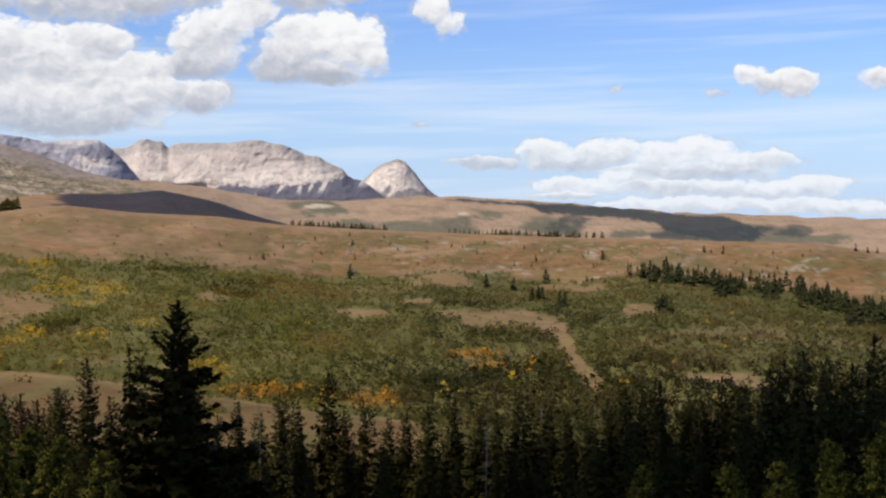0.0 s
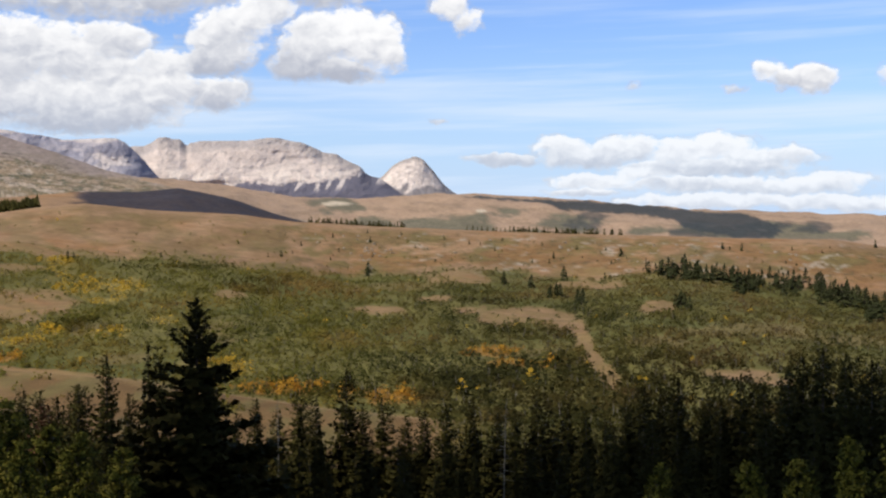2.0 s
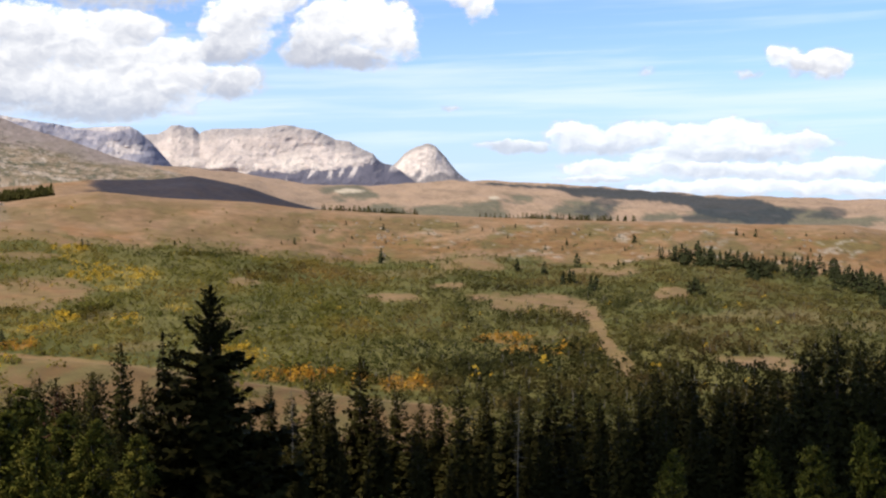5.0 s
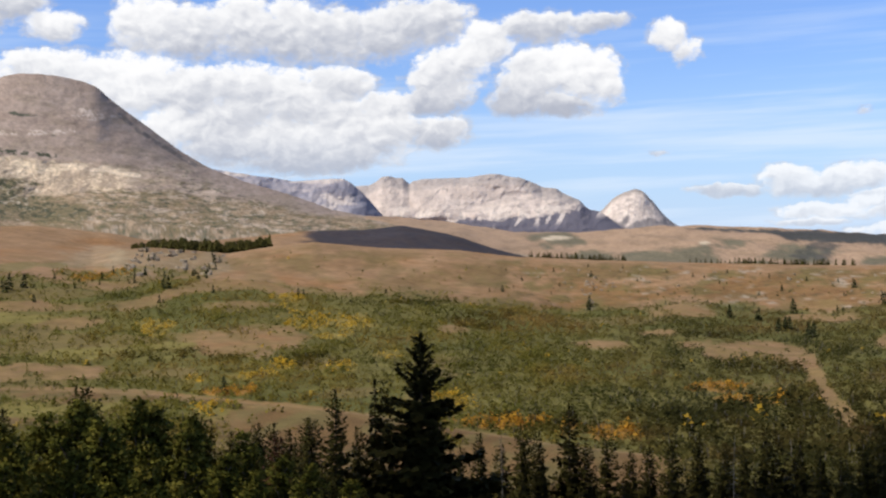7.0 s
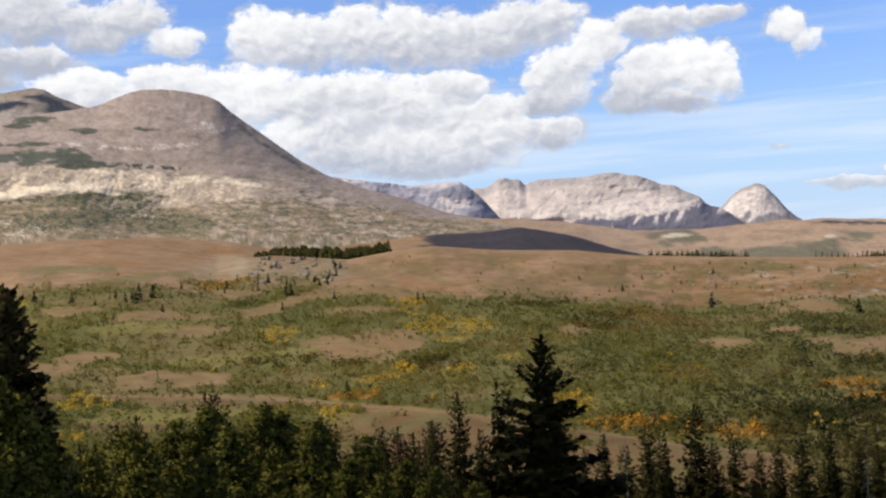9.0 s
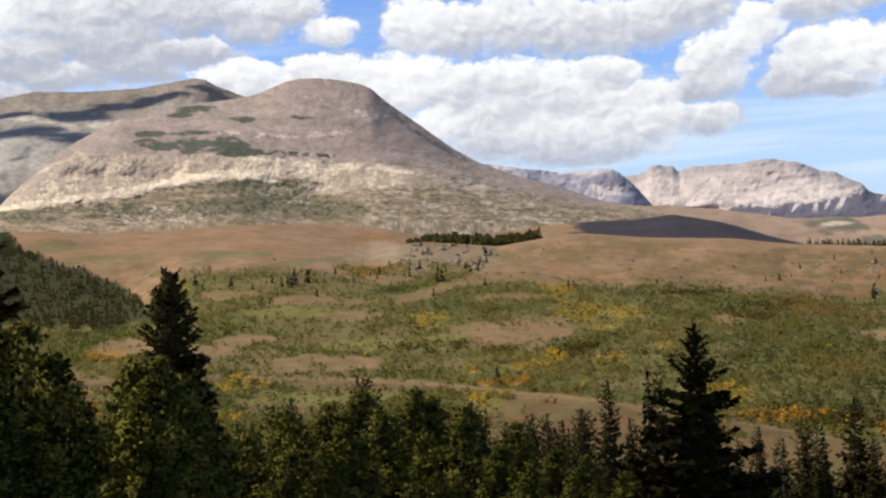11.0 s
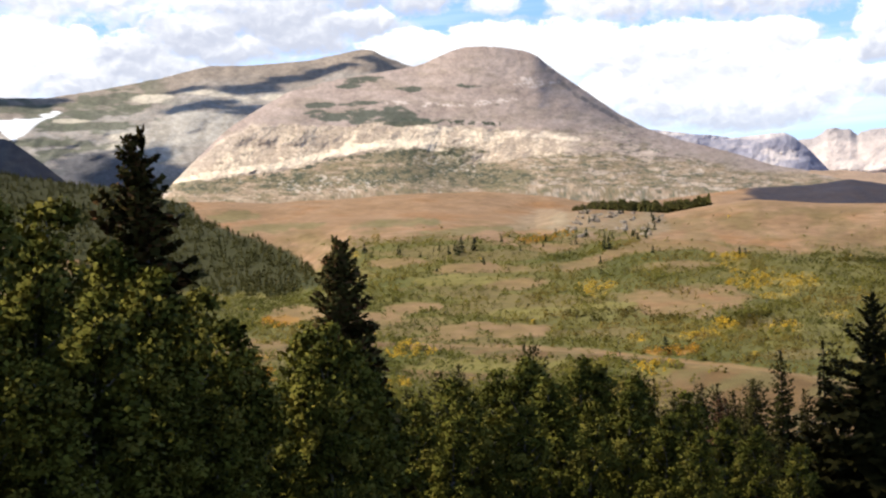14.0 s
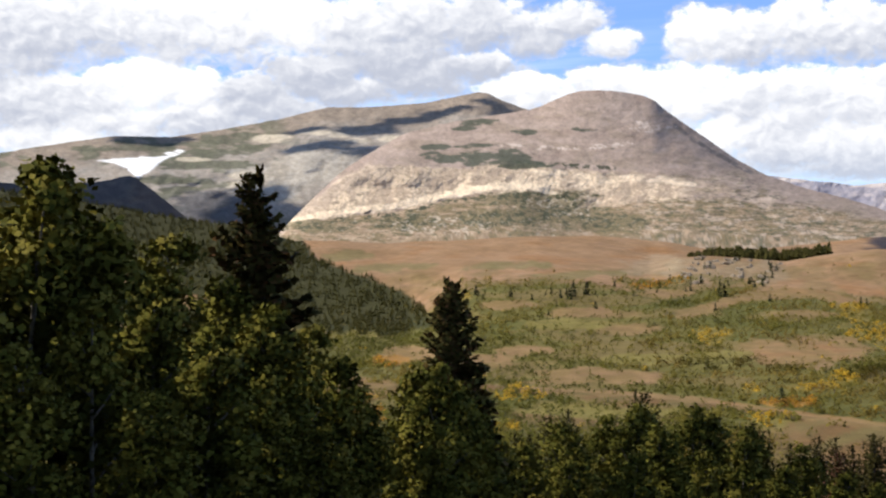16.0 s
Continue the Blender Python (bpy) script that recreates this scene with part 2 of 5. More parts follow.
def raw_mesh(name, co, faces, material, smooth=True):
    me = bpy.data.meshes.new(name)
    n = faces.shape[1]
    me.vertices.add(len(co))
    me.vertices.foreach_set("co", co.astype(np.float32).ravel())
    me.loops.add(faces.size)
    me.loops.foreach_set("vertex_index", faces.astype(np.int32).ravel())
    me.polygons.add(len(faces))
    me.polygons.foreach_set("loop_start", np.arange(0, faces.size, n, dtype=np.int32))
    me.polygons.foreach_set("loop_total", np.full(len(faces), n, dtype=np.int32))
    me.polygons.foreach_set("use_smooth", np.full(len(faces), smooth))
    me.update(calc_edges=True)
    me.validate()
    me.materials.append(material)
    return me


# ---- materials ----
def new_material(name):
    m = bpy.data.materials.new(name)
    m.use_nodes = True
    g = Graph(m.node_tree)
    return m, g


def finish(g, colour, rough, bump=None, strength=0.4, distance=0.1, through_light=0.0, spec=0.3):
    s = g.node("ShaderNodeBsdfPrincipled", i_Base_Color=colour, i_Roughness=rough)
    s.inputs["Specular IOR Level"].default_value = spec
    if bump is not None:
        g.join(g.node("ShaderNodeBump", i_Strength=strength, i_Distance=distance, i_Height=bump).outputs[0], s.inputs["Normal"])
    out = s.outputs[0]
    if through_light:
        thin = g.node("ShaderNodeBsdfTranslucent")
        g.join(colour, thin.inputs[0])
        out = g.node("ShaderNodeMixShader", i_0=through_light, i_1=out, i_2=thin.outputs[0]).outputs[0]
    g.node("ShaderNodeOutputMaterial", i_Surface=out)


def earth_material(name, small, large, depth, broad=1.0):
    """Ground whose tone comes from the sheet, with tufts and stones at two sizes."""
    m, g = new_material(name)
    tone = g.node("ShaderNodeAttribute", attribute_name="tone").outputs["Color"]
    where = g.node("ShaderNodeNewGeometry").outputs["Position"]
    a, b = g.noise(where, 1 / small, 6.0, 0.65), g.noise(where, 1 / large, 4.0, 0.6)
    shade = g.math("ADD", g.math("ADD", g.math("MULTIPLY", a, 1.0), g.math("MULTIPLY", b, broad)), 0.5 - 0.5 * broad)
    colour = g.mix(1.0, tone, g.node("ShaderNodeCombineColor", i_0=shade, i_1=shade, i_2=shade).outputs[0], "MULTIPLY")
    finish(g, colour, 0.95, g.math("ADD", a, g.math("MULTIPLY", b, broad)), 0.6, depth, spec=0.1)
    return m


def leaf_material(name, colours, through_light=0.25, rough=0.7, per_island=True, toned=False):
    """Foliage: a colour for each leaf or spray, picked at random between the given ones."""
    m, g = new_material(name)
    geo = g.node("ShaderNodeNewGeometry")
    pick = geo.outputs["Random Per Island"] if per_island else g.node("ShaderNodeObjectInfo").outputs["Random"]
    ramp = g.node("ShaderNodeValToRGB", i_0=pick)
    e = ramp.color_ramp.elements
    e[0].position, e[0].color = 0.0, (*colours[0], 1)
    e[1].position, e[1].color = 1.0, (*colours[-1], 1)
    for k, c in enumerate(colours[1:-1], 1):
        e.new(k / (len(colours) - 1)).color = (*c, 1)
    own = g.node("ShaderNodeObjectInfo").outputs["Random"]
    if toned:
        ramp = g.node("ShaderNodeAttribute", attribute_name="tone")
    bright = g.math("ADD", 0.75, g.math("MULTIPLY", own, 0.5))
    if toned:
        bright = g.math("ADD", 0.88, g.math("MULTIPLY", pick, 0.24))
    bright = g.math("MULTIPLY", bright, g.math("ADD", 0.6, g.math("MULTIPLY", g.noise(geo.outputs["Position"], 0.8, 3.0), 0.8)))
    colour = g.mix(1.0, ramp.outputs[0], g.node("ShaderNodeCombineColor", i_0=bright, i_1=bright, i_2=bright).outputs[0], "MULTIPLY")
    finish(g, colour, rough, through_light=through_light, spec=0.04)
    return m


def bark_material(name, light, dark, scale):
    m, g = new_material(name)
    where = g.node("ShaderNodeNewGeometry").outputs["Position"]
    n = g.noise(where, scale, 5.0, 0.65)
    finish(g, g.mix(g.ramp(n, 0.35, 0.65), (*dark, 1), (*light, 1)), 0.9, n, 0.6, 0.02, spec=0.1)
    return m


GROUND = earth_material("dry_grass_ground", 0.6, 9.0, 0.25)
ROCK = earth_material("mountain_rock", 5.0, 45.0, 1.2, 0.25)
NEEDLES = leaf_material("spruce_needles", [(0.036, 0.034, 0.010), (0.048, 0.042, 0.011), (0.062, 0.051, 0.014)], 0.08)
PINE_NEEDLES = leaf_material("pine_needles", [(0.050, 0.050, 0.014), (0.072, 0.064, 0.018), (0.082, 0.064, 0.020), (0.13, 0.062, 0.028)], 0.08)
RUST_NEEDLES = leaf_material("rust_needles", [(0.085, 0.050, 0.020), (0.12, 0.055, 0.028), (0.15, 0.070, 0.040)], 0.08)
LEAVES = leaf_material("aspen_leaves", [(0.036, 0.044, 0.009), (0.056, 0.066, 0.013), (0.078, 0.085, 0.017), (0.14, 0.118, 0.028)], 0.06, toned=True)
SCRUB = leaf_material("valley_scrub", [(0.08, 0.1, 0.03), (0.1, 0.1, 0.04)], 0.5, toned=True)
FAR_NEEDLES = leaf_material("far_needles", [(0.02, 0.03, 0.015), (0.03, 0.04, 0.02)], 0.05, toned=True)
STEMS = bark_material("bare_stems", (0.19, 0.17, 0.14), (0.12, 0.105, 0.085), 2.0)
BOULDER = bark_material("pale_boulder", (0.34, 0.28, 0.21), (0.19, 0.15, 0.11), 0.7)
BARK = bark_material("conifer_bark", (0.11, 0.085, 0.065), (0.04, 0.03, 0.024), 9.0)
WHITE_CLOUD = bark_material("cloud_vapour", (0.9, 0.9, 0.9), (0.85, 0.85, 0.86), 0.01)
PALE_BARK = bark_material("aspen_bark", (0.17, 0.15, 0.12), (0.07, 0.06, 0.048), 6.0)


# ---- unseen clouds added overhead to cast shade on the slopes ----
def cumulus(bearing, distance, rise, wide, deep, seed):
    """A flat-bottomed cloud, out of view, placed so its shade falls at that bearing, distance and angle of height."""
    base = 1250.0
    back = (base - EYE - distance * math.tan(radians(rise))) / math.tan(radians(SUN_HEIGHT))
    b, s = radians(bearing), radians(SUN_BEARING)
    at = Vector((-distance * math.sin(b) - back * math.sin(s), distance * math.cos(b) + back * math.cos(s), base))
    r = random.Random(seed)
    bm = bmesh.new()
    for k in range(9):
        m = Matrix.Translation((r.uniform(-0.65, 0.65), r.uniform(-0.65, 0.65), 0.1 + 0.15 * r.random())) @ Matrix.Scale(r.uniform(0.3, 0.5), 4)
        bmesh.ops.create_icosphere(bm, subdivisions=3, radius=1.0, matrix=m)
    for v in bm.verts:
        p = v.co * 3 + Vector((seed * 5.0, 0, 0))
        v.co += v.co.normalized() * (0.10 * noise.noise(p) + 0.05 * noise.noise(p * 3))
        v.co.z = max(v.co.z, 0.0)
    me = bpy.data.meshes.new("shade_cloud")
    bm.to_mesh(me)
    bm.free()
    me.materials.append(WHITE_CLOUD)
    ob = new("shade_cloud", me)
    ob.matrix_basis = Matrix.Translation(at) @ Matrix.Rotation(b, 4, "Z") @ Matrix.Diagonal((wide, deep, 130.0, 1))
    return tagged(ob, "unseen white flat-bottomed cloud placed to shade the slopes", "cloud", "cumulus overhead", "structure")


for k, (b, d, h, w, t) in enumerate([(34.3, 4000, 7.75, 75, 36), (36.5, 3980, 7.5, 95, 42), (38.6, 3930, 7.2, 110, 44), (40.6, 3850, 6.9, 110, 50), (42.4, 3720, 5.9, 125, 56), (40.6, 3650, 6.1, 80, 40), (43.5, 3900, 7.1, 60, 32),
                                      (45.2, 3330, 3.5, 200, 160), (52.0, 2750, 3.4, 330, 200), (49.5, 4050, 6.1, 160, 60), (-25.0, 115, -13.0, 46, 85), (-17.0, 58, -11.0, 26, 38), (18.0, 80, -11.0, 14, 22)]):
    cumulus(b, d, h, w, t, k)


# ---- the ground, from the slope under the camera to the far plateau ----
LIP = ring([(-24, -10.6), (1.2, -9.6), (6.1, -9.1), (9.8, -8.5), (14.8, -7.6), (21.1, -6.73), (24.2, -6.3), (29.2, -5.8), (34.4, -5.4), (45, -5.1), (62, -5.1), (200, -10)])
TOE = ring([(-24, -4.3), (-19.5, -4.0), (-14.2, -3.5), (-9.2, -2.8), (-5.3, -3.2), (0, -2.8), (5.1, -3.0), (9, -2.5), (13, -2.05), (17, -1.85), (21, -1.45), (25.6, -1.3), (30.8, -0.85), (35.5, -0.8), (38, -2.6), (43, -2.7), (62, -2.2), (200, -3)])
CREST = ring([(-30, -1.9), (-19.5, -1.55), (-16.6, -1.15), (-13, -1.12), (-5.3, -0.93), (-0.1, -0.75), (3.8, -0.59), (7.7, -0.35), (10.3, 0.0), (14, 0.19), (17, 0.5), (19, 0.31), (20.9, 0.05), (23.2, 0.28), (24.3, 0.38), (25.6, 0.33), (26.9, 0.0), (28.5, 0.1), (32, 0.45), (36, 0.4), (39, 0.2), (43, 0.3), (50, 1.0), (56, 1.4), (70, 1.4), (200, -1)])
BEHIND = ring([(-30, -2.2), (-2, -1.2), (5, -0.8), (7.2, -0.36), (9.3, 0.25), (10.8, 0.76), (12.9, 1.14), (14.7, 1.02), (16.9, 1.04), (19, 0.85), (22, 0.6), (24.6, 0.68), (26.1, 1.01), (29.2, 1.4), (32, 1.47), (35.9, 1.38), (39.1, 1.32), (41.2, 1.49), (43.3, 1.5), (45.6, 2.2), (48.1, 2.5), (51.8, 3.2), (56.1, 3.85), (75, 4.0), (120, 1.0), (200, -1.5)])
BEHIND_FAR = ring([(-30, 1900), (19, 1900), (24, 1500), (43, 1450), (50, 1350), (75, 1350), (200, 1800)])
HOLLOW = ring([(-30, 26), (16, 24), (18.5, 9), (25, 8), (28.5, 4), (32, 0), (75, 0), (200, 20)])
PLATEAU = ring([(-30, -0.3), (-19.4, -0.12), (-15.4, 0.01), (-12.5, 0.16), (-10.5, 0.21), (-7.9, 0.42), (-4, 0.69), (-1.4, 0.85), (0.3, 0.93), (2.5, 0.85), (5.1, 0.67), (7.7, 0.79), (10.3, 1.23), (14.5, 1.64), (20, 1.5), (56, 1.5), (100, 1.0), (200, -0.5)])
SPANS = (6, 8, 12, 10, 8, 14, 5, 60, 62, 74, 8, 30, 8, 54, 5)


def ground_nodes(a):
    """Distances and heights (from the eye) of the ground's main lines, by bearing."""
    one = np.ones_like(a)
    lip = 48 / tan(-LIP(a))
    toe = np.maximum(880, lip * 1.75)
    crest = np.maximum(1150, toe * 1.2)
    back = np.maximum(BEHIND_FAR(a), crest * 1.22)
    rs = [0.02 * one, 25 * one, 60 * one, 130 * one, np.minimum(200, lip * 0.7), lip * 0.85, lip, lip * 1.06]
    zs = [-1.65 * one, -7.5 * one, -17 * one, -31.5 * one, -46 * one, -50 * one, -48 * one, -50 * one]
    z_toe = toe * tan(TOE(a))
    rs += [np.sqrt(lip * 1.06 * toe), toe, crest, crest * 1.1, back, back * 1.18, 3300 * one, 4990 * one]
    z_crest, z_back = crest * tan(CREST(a)), back * tan(BEHIND(a))
    dip = np.clip(HOLLOW(a) / 20, 0, 1)
    hollow = dip * (z_crest - HOLLOW(a)) + (1 - dip) * (z_crest * 0.72 + z_back * 0.28)
    zs += [-50 * 0.7 + z_toe * 0.3, z_toe, z_crest, hollow, z_back, z_back - 40, 3300 * tan(PLATEAU(a)), 4990 * tan(PLATEAU(a) - 0.5)]
    return np.array(rs), np.array(zs)


def ground_height(a, r):
    """Height over the eye's level at bearing a and distance r (arrays of the same shape, rows by columns)."""
    rs, zs = ground_nodes(a[0])
    r = np.maximum(r, 0.02)
    z = glide(r, rs, zs)
    x, y = -r * np.sin(np.radians(a)), r * np.cos(np.radians(a))
    swell = 0.6 + 2.2 * step(r, 300, 900) + 5 * step(r, 1500, 3000)
    z += swell * fbm(x / 70, y / 70, 3, 4) * step(r, 20, 120) * (0.25 + 0.75 * np.abs(np.clip((rs[10] - r) / 200, -1, 1)))
    return z


def place(bearing, r):
    """The ground's point at a bearing and a distance."""
    z = ground_height(np.array([[float(bearing)]]), np.array([[float(r)]]))[0, 0]
    b = radians(bearing)
    return Vector((-r * math.sin(b), r * math.cos(b), EYE + z))


def sighted(bearing, height, nearest=230.0):
    """The distance at which the ground shows at that bearing and angle of height."""
    r = np.geomspace(nearest, 3400, 700)
    e = np.degrees(np.arctan2(ground_height(np.full((700, 1), float(bearing)), r[:, None])[:, 0], r))
    i = np.argmax(e >= height)
    return float(r[i]) if e.max() >= height else float(r[np.argmax(e)])


def near_line(a, e, points, width, seed=0):
    """1 on a winding strip through points of (bearing, height), 0 away from it."""
    best = np.full(a.shape, 9.0)
    for (a0, e0), (a1, e1) in zip(points, points[1:]):
        t = np.clip(((a - a0) * (a1 - a0) + (e - e0) * (e1 - e0)) / ((a1 - a0) ** 2 + (e1 - e0) ** 2), 0, 1)
        best = np.minimum(best, np.hypot(a - a0 - t * (a1 - a0), e - e0 - t * (e1 - e0)))
    return 1 - step(best + 0.16 * fbm(a * 2, e * 4, seed + 40, 4, 0.6) * width / 0.25, width * 0.65, width * 1.25)


def patches(a, e, spots, seed=0, wobble=0.5, soft=0.0):
    """1 inside uneven patches of (bearing, height, half width, half height)."""
    out = np.zeros(a.shape)
    rough = fbm(a * 1.1, e * 3.4, seed + 60, 5, 0.65) * wobble * 1.8
    for b, h, w, t in spots:
        d = ((a - b) / w) ** 2 + ((e - h) / t) ** 2
        out = np.maximum(out, 1 - step(d + rough, 0.55 - soft, 1.2 + soft))
    return out


PATH = [(-1.13, -4.75), (-1.99, -4.81), (-3.22, -4.67), (-4.43, -4.84), (-5.33, -5.19), (-5.65, -5.84), (-5.93, -6.5), (-6.51, -7.12), (-6.96, -7.65)]
CLEARINGS = [(-0.31, -4.48, 0.75, 0.17), (-3.46, -4.78, 1.9, 0.3), (19.95, -4, 2.62, 0.63), (21.74, -3.71, 1.44, 0.31), (18.65, -3.58, 1.05, 0.24), (20.41, -2.32, 1.44, 0.21), (27.59, -2.88, 1.1, 0.21), (29.62, -2.18, 1.97, 0.21), (28.03, -5.12, 1.63, 0.29), (30.66, -4.84, 1.97, 0.21), (30.9, -5.24, 1.84, 0.18), (3.85, -4.46, 1.21, 0.18), (1.03, -3.95, 0.89, 0.16), (-0.01, -3, 1.44, 0.29), (-5.91, -3.31, 1.63, 0.18), (-5.69, -2.66, 1.57, 0.21), (10.8, -3.68, 0.79, 0.18)] + [(29.77, -2.12, 1.57, 0.24), (28.12, -2.93, 1.36, 0.24), (28.3, -4.99, 1.52, 0.24), (32.67, -3.84, 1.31, 0.21), (34.51, -4.28, 1.57, 0.31), (40.3, -5.44, 1.57, 0.58), (38.17, -3.94, 1.31, 0.37), (48.43, -1.46, 0.94, 0.26), (51.27, -0.62, 0.58, 0.31), (26.42, -1.3, 1.31, 0.21), (33.41, -1.69, 1.05, 0.21)] + [(-12.58, -7.26, 1.52, 0.24), (-14.33, -7.56, 1.31, 0.18), (-9.27, -4.25, 1.05, 0.29)]
GOLDEN = [(18.14, -2.38, 0.89, 0.52), (16.94, -3.02, 1.21, 0.52), (15.51, -3.18, 1.15, 0.37), (16.05, -3.84, 0.68, 0.21), (24.13, -3.3, 0.89, 0.37), (22.69, -5.62, 0.63, 0.24), (19.75, -5.56, 1.15, 0.24), (18.49, -5.22, 0.84, 0.24), (16.1, -5.24, 1.15, 0.24), (10.65, -7.09, 1.15, 0.45), (0.06, -8.33, 0.31, 0.21), (13.72, -4.76, 0.79, 0.21)] + [(33.11, -5.86, 1.68, 0.29), (34.32, -7.43, 1.15, 0.37), (35.36, -1.28, 0.31, 0.26), (24.07, -3.39, 0.47, 0.24), (40.21, -7.37, 0.63, 0.31), (32.58, 0.12, 0.37, 0.16), (22.05, -6.98, 1.15, 0.37)]
MEADOW = [(30.72, -6.81, 2.89, 0.58), (27.83, -6.69, 2.1, 0.37), (21.72, -7.05, 1.05, 0.42), (24.03, -4.12, 1.57, 0.21), (27.27, -4.29, 1.84, 0.26)] + [(36.04, -2.16, 1.57, 0.31), (30.82, -2.65, 2.36, 0.26), (40.24, -2.84, 1.57, 0.26)]
TERRACE_EDGE = [(33.01, -5.64), (29.74, -5.79), (27.32, -5.92), (24.1, -6.28), (21.07, -6.7), (18.24, -7.02), (14.6, -7.6)]
RUSTY = [(4.56, -8.3, 1.68, 0.31), (3.03, -8.54, 1.31, 0.26), (8.06, -8.08, 1.84, 0.21), (-2.66, -6.93, 1.47, 0.24), (-1.2, -6.42, 1.31, 0.24), (11.46, -7.81, 1.31, 0.18), (21.31, -6.25, 1.57, 0.16)] + [(40.32, -6.6, 1.05, 0.52), (26.66, -0.78, 1.57, 0.26), (38.7, -4.18, 1.05, 0.26)]
RIDGE_PATH = [(25.6, -2.29), (23.96, -1.92), (22.43, -1.46), (21.15, -1.36), (19.61, -1.41), (18.46, -1.72)]
HEATH = [(28.47, -3.85, 3.67, 0.37), (30.6, -3.11, 2.36, 0.31), (24.02, -3.81, 1.57, 0.26), (25.97, -2.2, 2.1, 0.24), (29.12, -1.56, 3.15, 0.24), (16.62, -5.17, 1.31, 0.31), (11.38, -5.35, 1.05, 0.52), (3.25, -3.36, 3.15, 0.24), (6.57, -2.36, 3.15, 0.21), (24.07, -5.34, 2.36, 0.26), (15.61, -6.51, 1.57, 0.26), (11.95, -6.89, 1.57, 0.31)] + [(33.48, -4.69, 3.15, 0.37), (30.06, -3.31, 1.57, 0.24), (31.83, -1.2, 2.36, 0.24), (30.89, -5.5, 2.89, 0.24), (20.72, -2.41, 1.84, 0.24)] + [(-13.32, -5.26, 3.15, 0.29), (-9.02, -5.85, 1.57, 0.24), (-3.05, -6.44, 1.84, 0.24), (-17.72, -5.65, 2.36, 0.24)]


def forest_mask(a, e):
    """The dark conifer wood on the hillside to the south."""
    edge = np.interp(a, [36.6, 38.2, 40.2, 42.0, 43.0, 44.0], [-2.4, -1.0, -0.1, 0.6, 1.6, 9.0])
    low = np.interp(a, [36.6, 38.7, 42, 50, 60], [-2.5, -3.0, -2.7, -2.2, -2.0])
    w = fbm(a * 1.5, e * 3, 71) * 0.35
    return step(edge - e + w, -0.1, 0.15) * step(e - low + w, -0.1, 0.15) * (a > 36.4) * (1 - patches(a, e, [(51.3, -0.24, 0.9, 0.4), (48.5, -1.2, 0.8, 0.45)], 9))


def scrub_mask(a, e, r):
    """Where the valley's thickets grow."""
    lip = 48 / tan(-LIP(a))
    m = step(r, lip * 1.02, lip * 1.08) * (1 - step(e - TOE(a) + 0.5 * fbm(a * 0.9, e * 2.5, 5), -0.15, 0.35))
    m *= 1 - near_line(a, e, PATH, 0.37)
    m *= 1 - near_line(a, e, RIDGE_PATH, 0.22)
    m *= 1 - patches(a, e, CLEARINGS, 1, 0.8, 0.25)
    m = np.maximum(m, 0.85 * step(a, 19, 24) * step(r, lip * 0.45, lip * 0.6) * (1 - step(r + 20 * fbm(a * 2, e * 3, 8), lip * 0.93, lip * 0.97)))
    m = np.maximum(m, 0.9 * step(-a, -2.5, 0.5) * step(r, 180, 200) * (r < lip * 1.1))
    m = np.maximum(m, patches(a, e, [(33.5, -6.3, 3.6, 0.8), (23.0, -6.9, 2.5, 0.45), (11.5, -8.9, 1.5, 0.3)], 7))
    tufts = step(fbm(a * 1.2, e * 4, 91, 4), 0.04, 0.22) * step(a, 20, 23) * (1 - step(a, 36, 37.5)) * step(e - TOE(a), -0.3, 0.0) * (1 - step(e, -0.6, -0.35)) * (r < 1140)
    m = np.maximum(m, 0.55 * tufts) * (1 - 0.5 * patches(a, e, HEATH, 92, 1.0)) * (1 - 0.6 * patches(a, e, MEADOW, 93, 0.8))
    return np.clip(m * (1 - near_line(a, e, TERRACE_EDGE, 0.15)), 0, 1)


